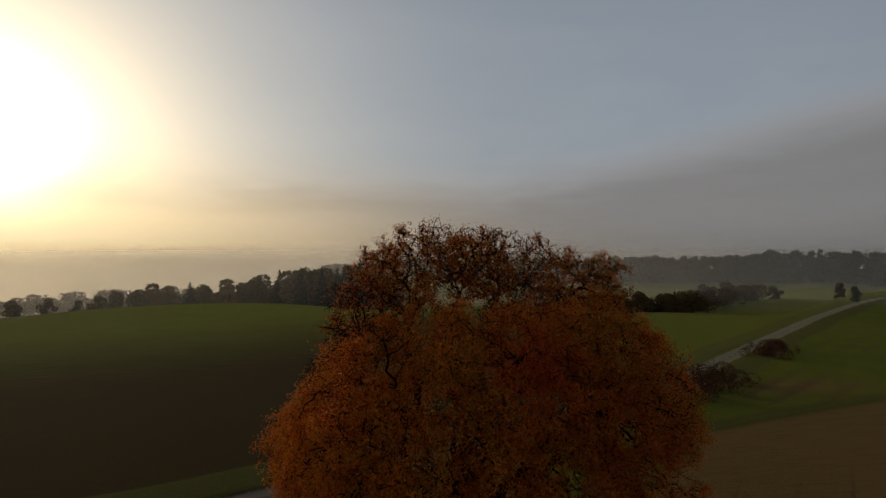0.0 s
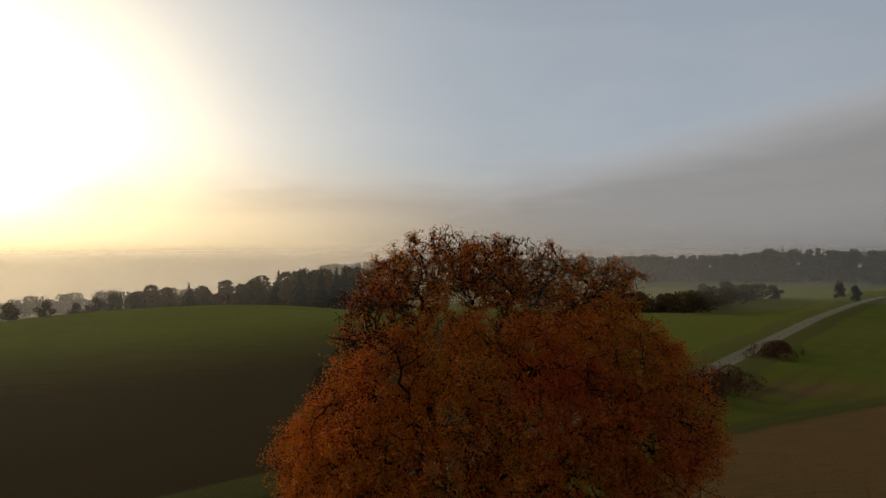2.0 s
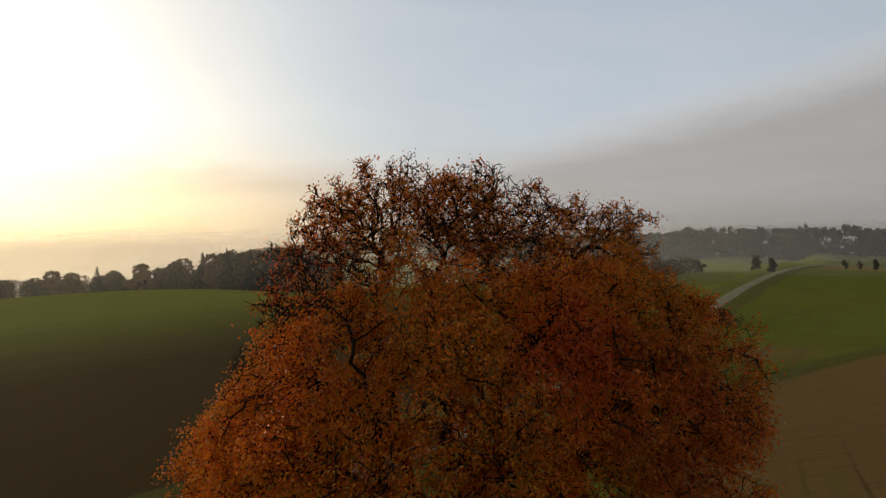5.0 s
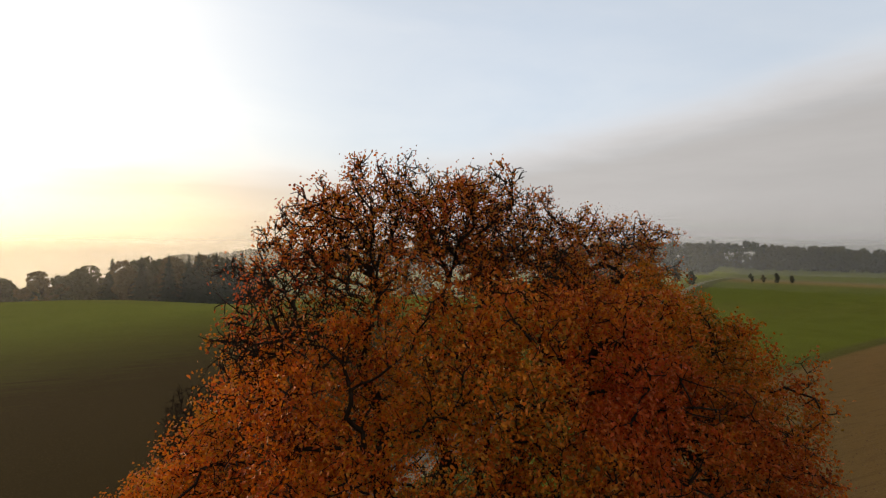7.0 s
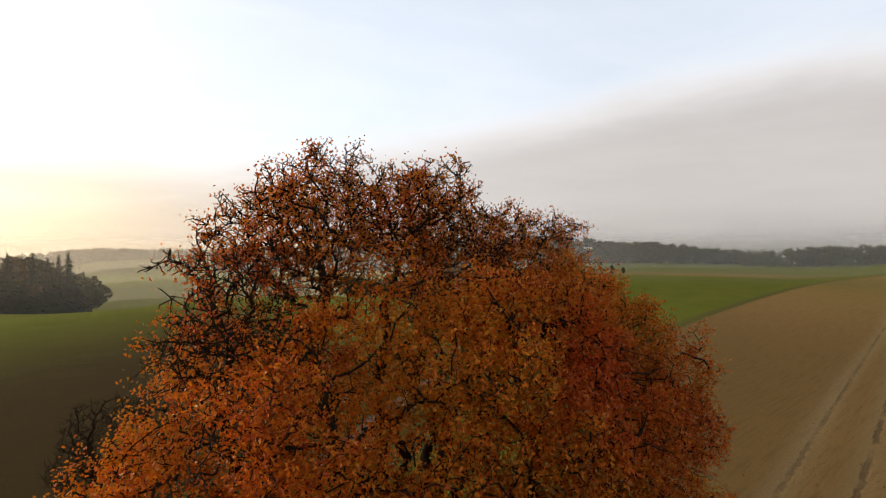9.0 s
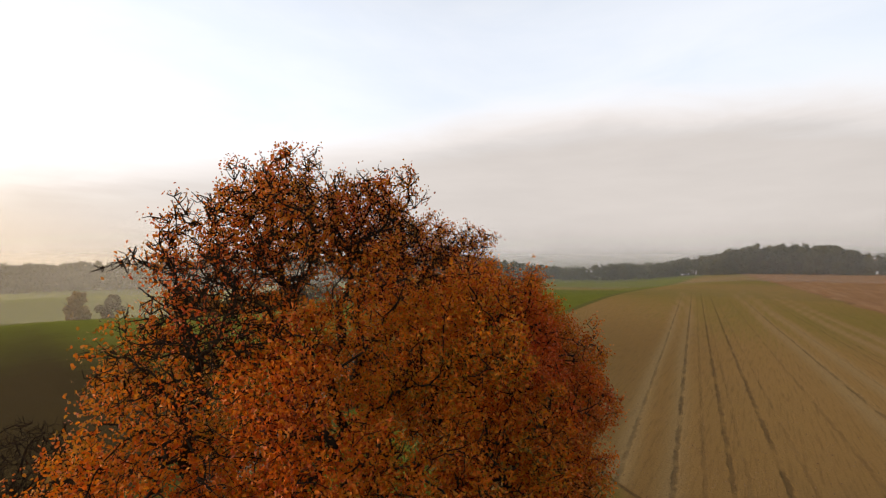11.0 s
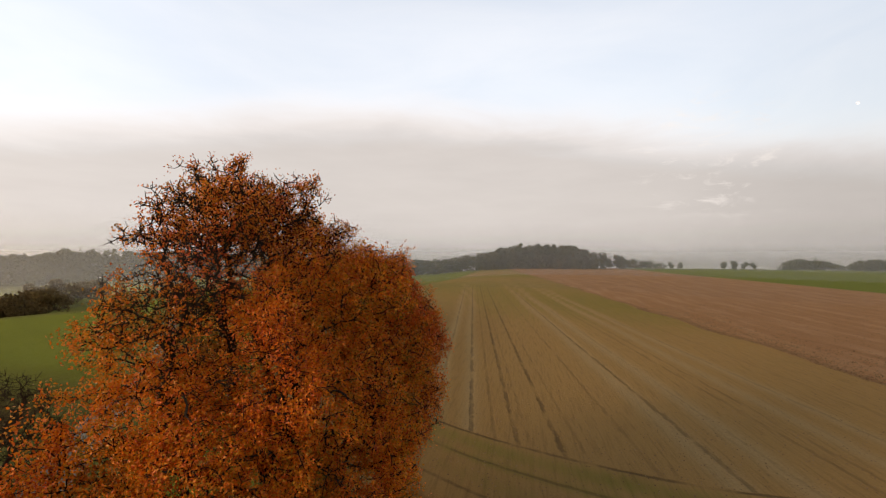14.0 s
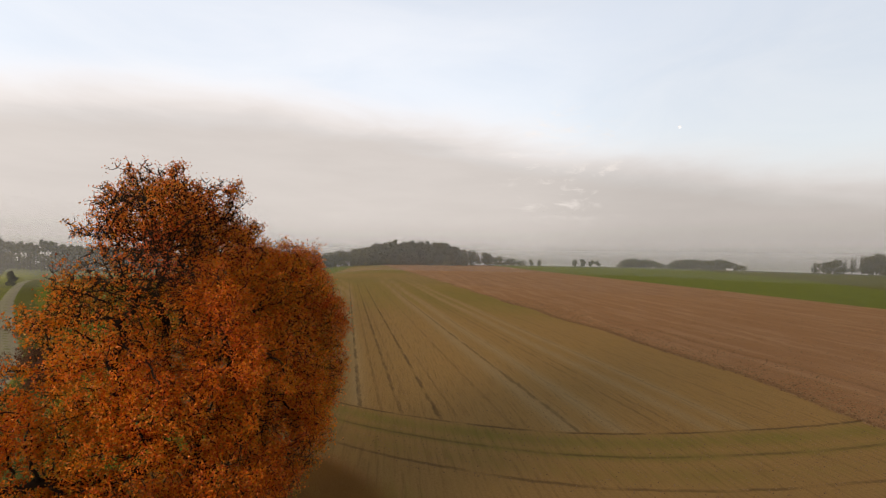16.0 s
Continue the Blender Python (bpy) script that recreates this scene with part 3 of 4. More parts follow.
# lobes of the old tree's boughs: centre, radius, leafiness
CROWN_LOBES = [
    (0.6, 1.3, 9.2, 0.94, 0.3), (1.9, 1.2, 9.1, 0.94, 0.22), (2.9, 1.4, 9.1, 0.75, 0.16), (-1.4, 0.6, 8.95, 1.03, 0.34),
    (0.1, -0.2, 9.1, 1.03, 0.36), (-2.2, -0.2, 8.7, 0.89, 0.36), (1.5, -0.2, 8.1, 1.03, 0.36), (-2.7, 0.3, 7.7, 0.94, 0.32),
    (3.7, 0.8, 8.2, 0.99, 0.42), (4.5, 0.1, 8.25, 0.7, 0.45), (2.9, -0.1, 7.7, 0.94, 0.5),
    (-2.9, 0.9, 6.8, 0.89, 0.15), (-2.9, 0.5, 8.3, 0.85, 0.34), (-0.9, 1, 9.2, 0.94, 0.32),
    (-3.2, -0.3, 7.3, 0.75, 0.15), (4.3, 0.5, 8.5, 0.85, 0.42), (-2, 0.4, 9.2, 0.7, 0.34),
]
EAST_LOBES = [
    (-0.5, -3.05, 7.2, 0.8, 1), (0.9, -2.7, 7.1, 1, 1.05), (2.2, -2.2, 6.9, 1.15, 1.05), (3.5, -1.3, 6.8, 1.35, 1),
    (4.6, -0.7, 6.1, 1.4, 1), (0.7, -3, 5.6, 1.35, 1.1), (2.3, -3, 5.6, 1.3, 1.1), (3.7, -2.6, 5.1, 1.35, 1),
    (5, -0.6, 4.5, 1.45, 1), (4.2, -1.9, 4, 1.3, 1), (2.3, -2.8, 3.7, 1.45, 1.1), (0.6, -3.1, 3.9, 1.2, 1.1),
    (4.6, 0.9, 4.9, 1.5, 0.8), (3.4, 0.9, 6.8, 1.5, 0.7), (4.5, -3, 5.1, 1.05, 1), (5.3, -1.9, 4.5, 1.1, 1),
    (4.9, -2.4, 3.2, 1.25, 1), (4.3, -2.1, 6.3, 1.1, 1), (4.5, -1.2, 7, 0.85, 0.9), (4.9, -2.8, 5.9, 0.75, 1),
]
WEST_LOBES = [
    (-1.4, -1.6, 7, 1.2, 0.7), (-2.6, -0.3, 6.6, 1.2, 0.6), (-2.5, -1.5, 6.1, 1.2, 0.9), (-1, -2.6, 5.7, 1.1, 1),
    (-2.7, -2.3, 4.8, 1.35, 1.1), (-1.5, -2.9, 4.6, 1.3, 1.1), (-3.7, -0.8, 4.3, 1.35, 1.1), (-3.3, 0.7, 4.9, 1.2, 1),
    (-1.6, -2.9, 3.2, 1.4, 1.1), (-3.2, -2, 2.6, 1.4, 1.1), (-4.2, 0.1, 2.6, 1.3, 1), (-4.4, 1.5, 3.3, 1.2, 1),
    (-5, 2.5, 2.9, 1.25, 1), (-4.9, 2.7, 2, 1.1, 1), (-3.2, 0.6, 6.5, 0.95, 0.5), (-2.6, 1.5, 6, 1.1, 0.6),
    (-4.5, 1.7, 4.2, 0.65, 1), (-5, 3.4, 2.5, 1.1, 1), (-3.9, 0.2, 5.2, 0.9, 0.9),
]
BACK_LOBES = [
    (0.4, 2.1, 6, 1.4, 0.7), (2.4, 1.7, 6, 1.4, 0.7), (-1.4, 1.9, 5.6, 1.4, 0.7), (3, 1.9, 4.2, 1.4, 0.7),
    (-0.2, 2.5, 3.9, 1.4, 0.7), (-1.6, 1.9, 2.6, 1.4, 0.7), (1.4, 2.3, 2.7, 1.4, 0.7), (2, -1.9, 2.2, 1.3, 1),
    (-0.2, -2.4, 2.1, 1.3, 1),
]
HOLLOWS = [(-1.9, -2.8, 6.4, 0.75), (-0.1, -2.0, 5.9, 0.65), (-3.1, -0.7, 7.7, 0.5), (-0.1, -1.0, 7.7, 0.65), (-1.6, -0.6, 7.6, 0.55), (1.2, -0.8, 7.5, 0.55), (0.3, 1.4, 7.7, 1.0), (2.4, 1.4, 7.5, 0.9), (-2.6, -3.5, 3.9, 0.5), (0.9, -4.1, 4.6, 0.55), (3.3, -3.7, 4.2, 0.5)]
# the main limbs: the points that each one bends through, from the fork of the trunk
CROWN_LIMBS = [
    [(-1.0, -0.3, 3.2), (-1.4, 0.1, 5.2), (-1.7, 0.3, 6.8), (-1.5, 0.4, 8.2)],
    [(-0.4, -0.2, 3.6), (-0.2, 0.1, 5.8), (-0.5, -0.1, 7.4), (0.1, 0.1, 8.6)],
    [(0.3, 0.0, 3.4), (0.8, 0.5, 5.4), (0.8, 0.7, 7.0), (1.4, 0.9, 8.5)],
    [(0.7, -0.1, 3.0), (2.2, 0.3, 5.2), (3.2, 0.5, 6.9), (3.9, 0.6, 8.2)],
]
SIDE_LIMBS = [
    [(0.3, -1.0, 3.4), (0.7, -1.4, 5.5), (0.9, -2.0, 6.4), (1.5, -2.3, 7.2)],
    [(1.0, -1.2, 2.6), (2.8, -1.6, 4.2), (3.9, -1.7, 5.4)],
    [(-1.4, -1.2, 2.8), (-1.9, -1.7, 4.6), (-2.1, -1.4, 6.0)],
    [(-1.7, -0.2, 2.8), (-3.0, 0.5, 4.2), (-3.2, 0.3, 6.0), (-2.9, 0.4, 7.2)],
    [(-2.0, 0.4, 2.2), (-3.8, 1.4, 2.8), (-4.8, 2.2, 3.0)],
    [(0.3, 0.9, 3.2), (0.6, 1.7, 5.0), (0.4, 1.9, 6.8)],
    [(-0.6, -1.9, 2.2), (-0.7, -2.6, 3.6), (0.4, -2.8, 5.0)],
]


def tufts_on(rng, lobes, tries, spacing, depth):
    """Places on the skin of a union of round lobes, no two closer than the spacing; each with its leafiness."""
    table = np.array(lobes)
    weight = table[:, 3] ** 2
    which = rng.choice(len(table), tries, p=weight / weight.sum())
    way = rng.normal(0, 1, (tries, 3))
    way /= np.linalg.norm(way, axis=1, keepdims=True)
    points = table[which, :3] + way * (table[which, 3] * rng.uniform(depth, 0.97, tries))[:, None]
    points = points + way * np.array([0.16 * noise.noise(Vector(q * 1.1)) for q in points])[:, None]
    every = np.array(CROWN_LOBES + EAST_LOBES + WEST_LOBES + BACK_LOBES)
    inside = (np.linalg.norm(points[:, None] - every[None, :, :3], axis=2) / every[None, :, 3]).min(1)
    hollow = np.array(HOLLOWS)
    clear = (np.linalg.norm(points[:, None] - hollow[None, :, :3], axis=2) > hollow[None, :, 3]).all(1)
    gaps = np.array([noise.noise(Vector(q * 1.15)) for q in points])
    keep = (inside > depth - 0.04) & clear & (points[:, 2] > 0.9) & (gaps > -0.21)
    points, leaf = points[keep], table[which[keep], 4]
    cells, chosen = {}, []
    for k, p in enumerate(points):
        cell = tuple((p / spacing).astype(int))
        around = [q for i in (-1, 0, 1) for j in (-1, 0, 1) for m in (-1, 0, 1) for q in cells.get((cell[0] + i, cell[1] + j, cell[2] + m), ())]
        if all(((points[q] - p) ** 2).sum() > spacing * spacing for q in around):
            cells.setdefault(cell, []).append(k)
            chosen.append(k)
    return points[chosen], leaf[chosen]


def build_old_tree():
    rng = np.random.RandomState(11)
    foot = np.array([-0.6, -0.6, 0.0])
    tree = thing("autumn_tree", "old spreading tree in orange autumn leaf with bare top twigs", "tree", tuple(foot))
    bare, bare_leaf = tufts_on(rng, CROWN_LOBES, 10000, 0.325, 0.68)
    full, full_leaf = tufts_on(rng, EAST_LOBES + WEST_LOBES, 12000, 0.33, 0.72)
    back, back_leaf = tufts_on(rng, BACK_LOBES, 2500, 0.48, 0.74)
    tufts = np.concatenate([bare, full, back])
    leafiness = np.concatenate([bare_leaf, full_leaf, back_leaf])
    leafiness = leafiness * rng.choice([0.05, 0.5, 1.0, 1.5], len(tufts), p=[0.16, 0.22, 0.36, 0.26])
    spread = np.concatenate([np.full(len(bare), 0.19), np.full(len(full) + len(back), 0.15)])
    attract = np.repeat(tufts, 6, axis=0) + rng.normal(0, 1, (6 * len(tufts), 3)) * np.repeat(spread, 6)[:, None]
    nodes, parents = grow(rng, (-0.6, -0.6, -0.15), (-0.5, -0.5, 1.9), CROWN_LIMBS + SIDE_LIMBS, attract)
    radii = thickness(parents, 0.0090, 2.25, len(nodes))
    radii[:8] *= np.linspace(1.35, 1.0, 8)
    groups = {"trunk": [], "limb": [], "branch": [], "twig": []}
    for run, r in chains_of(nodes, parents, radii):
        big = r.max()
        kind = "trunk" if run[0] == 0 else "limb" if big > 0.10 else "branch" if big > 0.035 else "twig"
        sides = 10 if kind == "trunk" else 8 if kind == "limb" else 5 if kind == "branch" else 3
        points = nodes[run] - foot
        points[1:-1] += rng.normal(0, 0.03, (max(len(run) - 2, 0), 3))
        groups[kind].append((points, r, sides))
    child("trunk", mesh_from("trunk", *tubes(groups["trunk"]), BARK, True), tree, "dark furrowed trunk")
    for chain in groups["limb"]:
        child("limb", mesh_from("limb", *tubes([chain]), BARK, True), tree)
    child("branchwork", mesh_from("branchwork", *tubes(groups["branch"]), BARK, True), tree, kind="stuff")
    # the tuft that each bit of thin wood belongs to
    thin = np.where(radii < 0.03)[0]
    thin = thin[thin > 10]
    owner = np.concatenate([np.linalg.norm(nodes[part][:, None] - tufts[None], axis=2).argmin(1) for part in np.array_split(thin, 60)])
    # short crooked spurs on the thin wood
    times = np.where(owner < len(bare), 4, np.where(owner < len(bare) + len(full), 2, 1))
    k, of = np.repeat(thin, times), np.repeat(owner, times)
    along_wood = nodes[k] - nodes[parents[k]]
    along_wood /= np.linalg.norm(along_wood, axis=1, keepdims=True) + 1e-9
    way = rng.normal(0, 1, (len(k), 3))
    way = way / np.linalg.norm(way, axis=1, keepdims=True) + 0.8 * along_wood + [0, 0, 0.2]
    way /= np.linalg.norm(way, axis=1, keepdims=True)
    length, bend = rng.uniform(0.07, 0.27, (len(k), 1)), rng.normal(0, 0.05, (len(k), 3))
    start = nodes[k] - foot
    line = np.stack([start, start + way * length * 0.5 + bend, start + way * length + bend * 0.4], 1)
    girth = np.where((of < len(bare))[:, None], [[0.012, 0.009, 0.006]], [[0.007, 0.005, 0.003]])
    skin, faces = tubes(groups["twig"])
    more, more_faces = spines(line, girth)
    child("twigwork", mesh_from("twigwork", np.concatenate([skin, more]), np.concatenate([faces, more_faces + len(skin)]), BARK, True), tree, "bare dark twigs", kind="stuff")
    spurs, of = np.concatenate([line[:, 1], line[:, 2]]), np.concatenate([of, of])
    # rosettes of leaves on the spurs, bough by bough
    counts = rng.poisson(leafiness[of] * np.where(of < len(bare), 7.2, 9.3))
    for first, last in ((0, len(bare)), (len(bare), len(bare) + len(full)), (len(bare) + len(full), len(tufts))):
        for west in (True, False):
            mine = (of >= first) & (of < last) & ((spurs[:, 0] < 0) == west)
            centres = np.repeat(spurs[mine], counts[mine], axis=0)
            centres = centres + rng.normal(0, 0.06 if first == 0 else 0.085, centres.shape)
            size = 0.055 if first == 0 else 0.061
            verts, faces = leaves_at(rng, centres, np.array([0, 0, 0.3]), size, size * 0.68)
            child("foliage", mesh_from("foliage", verts, faces, LEAF), tree, "orange, rust and red leaves", kind="stuff")


build_old_tree()


# ---------------------------------------------------------------- the lesser trees and shrubs
def clump_cloud(rng, lobes, count, size, squash=0.8):
    """A crown of small tufts: bent four-cornered leaves scattered near the skin of several lobes."""
    centres = in_lobes(rng, lobes, count, 0.7)
    axis = rng.normal(0, 1, (count, 3))
    axis /= np.linalg.norm(axis, axis=1, keepdims=True)
    side = np.cross(axis, rng.normal(0, 1, (count, 3)))
    side /= np.linalg.norm(side, axis=1, keepdims=True) + 1e-9
    lift = np.cross(side, axis)
    s = size * rng.uniform(0.5, 1.3, (count, 1))
    a, b = centres - axis * s, centres + axis * s * 0.9
    c, d = centres + side * s * squash + lift * s * 0.4, centres - side * s * squash + lift * s * 0.3
    verts = np.stack([a, c, b, d], 1).reshape(-1, 3)
    k = np.arange(count)[:, None] * 4
    return verts, np.concatenate([k + [0, 1, 2], k + [0, 2, 3]], 1).reshape(-1, 3)


def broad_lobes(rng, height, spread, lumps_count=17, low=0.3):
    out = []
    for _ in range(lumps_count):
        a, h = rng.uniform(0, 6.28), rng.uniform(low, 0.86)
        reach = spread * rng.uniform(0.1, 0.78) * math.sin(math.pi * min(0.95, (h - low) / (1 - low) * 0.75 + 0.25))
        s = spread * rng.uniform(0.22, 0.46)
        out.append(((reach * math.cos(a), reach * math.sin(a), h * height), (s, s, min(s, height * 0.2) * rng.uniform(0.8, 1.1)), 1.0))
    return out


def fir_cloud(rng, height, spread, count, size):
    """Tiers of drooping sprays round a straight stem."""
    t = rng.uniform(0, 1, count) ** 0.7
    z = height * (0.12 + 0.88 * (1 - t))
    tier = 0.75 + 0.25 * np.sin(z * 5.0 + rng.uniform(0, 6))
    r = spread * t * tier * rng.uniform(0.35, 1.05, count)
    a = rng.uniform(0, 6.28, count)
    out = np.stack([np.cos(a), np.sin(a), np.zeros(count)], 1)
    centre = out * r[:, None] + np.stack([0 * z, 0 * z, z], 1)
    way = out + [0, 0, -0.35] + rng.normal(0, 0.3, (count, 3))
    way /= np.linalg.norm(way, axis=1, keepdims=True)
    side = np.cross(way, [0, 0, 1.0]) + rng.normal(0, 0.3, (count, 3))
    side /= np.linalg.norm(side, axis=1, keepdims=True)
    s = size * rng.uniform(0.6, 1.3, (count, 1)) * (0.3 + 0.7 * t[:, None])
    verts = np.stack([centre - way * s, centre + side * s * 0.45, centre + way * s, centre - side * s * 0.45], 1).reshape(-1, 3)
    k = np.arange(count)[:, None] * 4
    return verts, np.concatenate([k + [0, 1, 2], k + [0, 2, 3]], 1).reshape(-1, 3)


def stem(height, radius, lean=0.0, sides=6):
    h = np.linspace(-0.4, height, 6)
    pts = np.stack([lean * h * h / height, 0.3 * lean * h, h], 1)
    return pts, radius * np.linspace(1.15, 0.25, 6), sides


WOOD_GREEN = wood_mat("dark_wood_foliage", (0.040, 0.048, 0.022), (0.110, 0.098, 0.044))
WOOD_BROWN = wood_mat("brown_wood_foliage", (0.072, 0.050, 0.020), (0.165, 0.110, 0.044))
WOOD_GOLD = wood_mat("golden_wood_foliage", (0.16, 0.085, 0.020), (0.30, 0.17, 0.035))
FIR = wood_mat("fir_foliage", (0.014, 0.024, 0.014), (0.040, 0.055, 0.028))
BRAMBLE = wood_mat("bramble_foliage", (0.075, 0.038, 0.022), (0.180, 0.080, 0.045))


def broadleaf(name, label, height, spread, mat, seed, count=900, size=0.42, group="", low=0.3):
    rng = np.random.RandomState(seed)
    tree = thing(name, label, "tree", group=group)
    child("trunk", mesh_from("trunk", *tubes([stem(height * 0.7, height * 0.022, rng.uniform(-0.05, 0.05))]), BARK, True), tree)
    boughs = []
    for _ in range(7):
        a, h = rng.uniform(0, 6.28), rng.uniform(0.28, 0.6) * height
        reach = spread * rng.uniform(0.5, 0.8)
        boughs.append(([(0, 0, h), (reach * 0.5 * math.cos(a), reach * 0.5 * math.sin(a), h + 0.12 * height), (reach * math.cos(a), reach * math.sin(a), h + 0.22 * height)], [height * 0.011, height * 0.007, height * 0.003], 4))
    child("branchwork", mesh_from("branchwork", *tubes(boughs), BARK, True), tree, kind="stuff")
    child("crown", mesh_from("crown", *clump_cloud(rng, broad_lobes(rng, height, spread, low=low), count, size), mat), tree)
    return tree


def fir(name, label, height, spread, seed, count=800, group=""):
    rng = np.random.RandomState(seed)
    tree = thing(name, label, "tree", group=group)
    child("trunk", mesh_from("trunk", *tubes([stem(height * 0.96, height * 0.015)]), BARK, True), tree)
    child("crown", mesh_from("crown", *fir_cloud(rng, height, spread, count, 0.75), FIR), tree)
    return tree


EYE = (-5.0, -9.0)  # middle of the flight, from which far bearings are taken


def spot(az, d):
    x, y = EYE[0] + d * math.sin(radians(az)), EYE[1] + d * math.cos(radians(az))
    return x, y, float(land(x, y))


def plant(proto, az, d, top_el, seed, eye_z=8.5, squeeze=1.0):
    """A copy of a tree, as tall as its top's height above the horizon asks."""
    rng = random.Random(seed)
    x, y, z = spot(az, d)
    size = max(2.0, eye_z + d * math.tan(radians(top_el)) - z) / proto["height"]
    ob = copy_thing(proto, pose(x, y, z, 0, 0, rng.uniform(0, 360)))
    wide = size * squeeze * rng.uniform(0.85, 1.15)
    ob.scale = (wide, wide, size)
    return ob


def build_far_trees():
    kinds = []
    for k, (mat, tone) in enumerate([(WOOD_GREEN, "dark green"), (WOOD_BROWN, "brown autumn"), (WOOD_GREEN, "dark green")]):
        p = broadleaf("broadleaf_tree", f"{tone} broadleaf tree at the edge of a field", 12, 5.2, mat, 40 + k, 1700, 0.5, "trees along the field edge", 0.1)
        p["height"] = 12.0
        kinds.append(p)
    gold = broadleaf("broadleaf_tree", "golden autumn tree below the crest of a field", 9, 3.0, WOOD_GOLD, 47, 1000, 0.4, "trees along the field edge", 0.15)
    gold["height"] = 9.0
    spruce = fir("fir_tree", "tall dark fir tree at the edge of a field", 15, 3.8, 51, 1600, "firs at the field edge")
    spruce["height"] = 15.0
    # hazy single trees along the slope, then the wood's edge with firs at its end
    row = [(-39, 125, -3.4, 0), (-36.4, 122, -3.5, 1), (-33.8, 128, -3.8, 1), (-31.5, 126, -3.7, 1), (-29.2, 130, -4.0, 2), (-27.6, 134, -3.6, 0), (-25.9, 130, -3.2, 0)]
    for k, (az, d, el, kind) in enumerate(row):
        plant(kinds[kind], az, d, el, k, squeeze=1.0)
    for k in range(17):
        az = -24.0 + k * 1.5 + 0.5 * math.sin(k * 5.1)
        el = float(np.interp(az, [-24, -22, -16, -13, -11, -6, -3, 1], [-3.1, -2.6, -2.7, -2.2, -1.4, -0.95, -1.2, -0.9])) + 0.28 * math.sin(k * 2.4)
        d = 150 + 9 * math.sin(k * 1.7)
        if k % 6 == 3 or (az > -4 and k % 2):
            plant(spruce, az, d - 8, el + 0.05, 100 + k, squeeze=1.35)
        else:
            plant(gold if k in (5, 9) else kinds[(0, 1, 1, 2)[k % 4]], az, d, el - (0.5 if k in (5, 9) else 0.0), 100 + k, squeeze=1.05)
    for k, az in enumerate((-7.6, -5.2, -3.4, -2.5, -1.6, -0.8, 0.2, 1.0, 1.7)):
        plant(spruce, az, 132 + 2 * k, (-0.9, -0.8, -0.8, -0.55, -0.9, -0.6, -1.0, -0.85, -0.6)[k], 200 + k, squeeze=1.1)
    plant(kinds[0], 3.2, 165, -3.0, 210, squeeze=0.9)
    # beyond the crest to the north-east: a golden tree, a rusty bush, a copse and lone trees on the slope
    plant(gold, 19.6, 150, -2.6, 220)
    plant(kinds[1], 21.8, 118, -3.3, 221, squeeze=1.3)
    for k, (az, d, el, kind) in enumerate([(38.6, 138, -2.6, 1), (40.6, 144, -2.2, 1), (42.4, 150, -2.5, 2), (44.4, 160, -2.6, 1)]):
        plant(kinds[kind], az, d, el, 230 + k, squeeze=1.3)
    for k, (az, d, el) in enumerate([(49.4, 150, -2.05), (51.0, 128, -2.25), (56.2, 165, -2.4), (57.2, 168, -2.55), (58.3, 166, -2.3), (59.4, 170, -2.5)]):
        plant(kinds[(k + 1) % 3], az, d, el, 250 + k, squeeze=0.85)
    # lone trees and round copses across the ploughed land
    for k, (az, d, el, kind) in enumerate([(106.6, 430, -0.4, 0), (107.6, 432, -0.45, 2), (111.6, 440, -0.35, 0), (112.6, 445, -0.25, 2), (113.5, 450, -0.35, 0), (114.2, 452, -0.45, 0)]):
        plant(kinds[kind], az, d, el, 270 + k, squeeze=1.25)
    for proto in (*kinds, gold, spruce):
        for o in (*proto.children_recursive, proto):
            bpy.data.objects.remove(o)


def build_wood(name, label, bearings, tops, depth, spacing, firs, seed, mats=(WOOD_GREEN,), tufts=240, tuft=0.072):
    """A stretch of far woodland as one thing: rows of trees between two bearings."""
    rng = np.random.RandomState(seed)
    verts, faces, base, stems = [], [], 0, []
    for row_no, d in enumerate(depth):
        az = bearings[0]
        while az < bearings[1]:
            az += math.degrees(spacing / d) * rng.uniform(0.7, 1.3)
            x, y, z = spot(az, d + rng.uniform(-6, 6))
            el = float(np.interp(az, [t[0] for t in tops], [t[1] for t in tops]))
            height = max(4.0, 8.5 + d * math.tan(radians(el)) - z) * rng.uniform(0.92, 1.03)
            if rng.uniform() < firs:
                v, f = fir_cloud(rng, height * 1.05, height * 0.2, 200, height * 0.07)
            else:
                spread = spacing * rng.uniform(0.95, 1.3)
                v, f = clump_cloud(rng, broad_lobes(rng, height, spread, 14, 0.06), tufts, height * tuft)
            verts.append(v + [x, y, z])
            faces.append(f + base)
            base += len(v)
            stems.append((np.array([(x, y, z - 0.5), (x, y, z + height * 0.6)]), [height * 0.018, height * 0.009], 4))
    wood = thing(name, label, "woodland", kind="stuff")
    child("canopy", mesh_from("canopy", np.concatenate(verts), np.concatenate(faces), mats[0]), wood, kind="stuff")
    child("trunkwork", mesh_from("trunkwork", *tubes(stems), BARK, True), wood, kind="stuff")


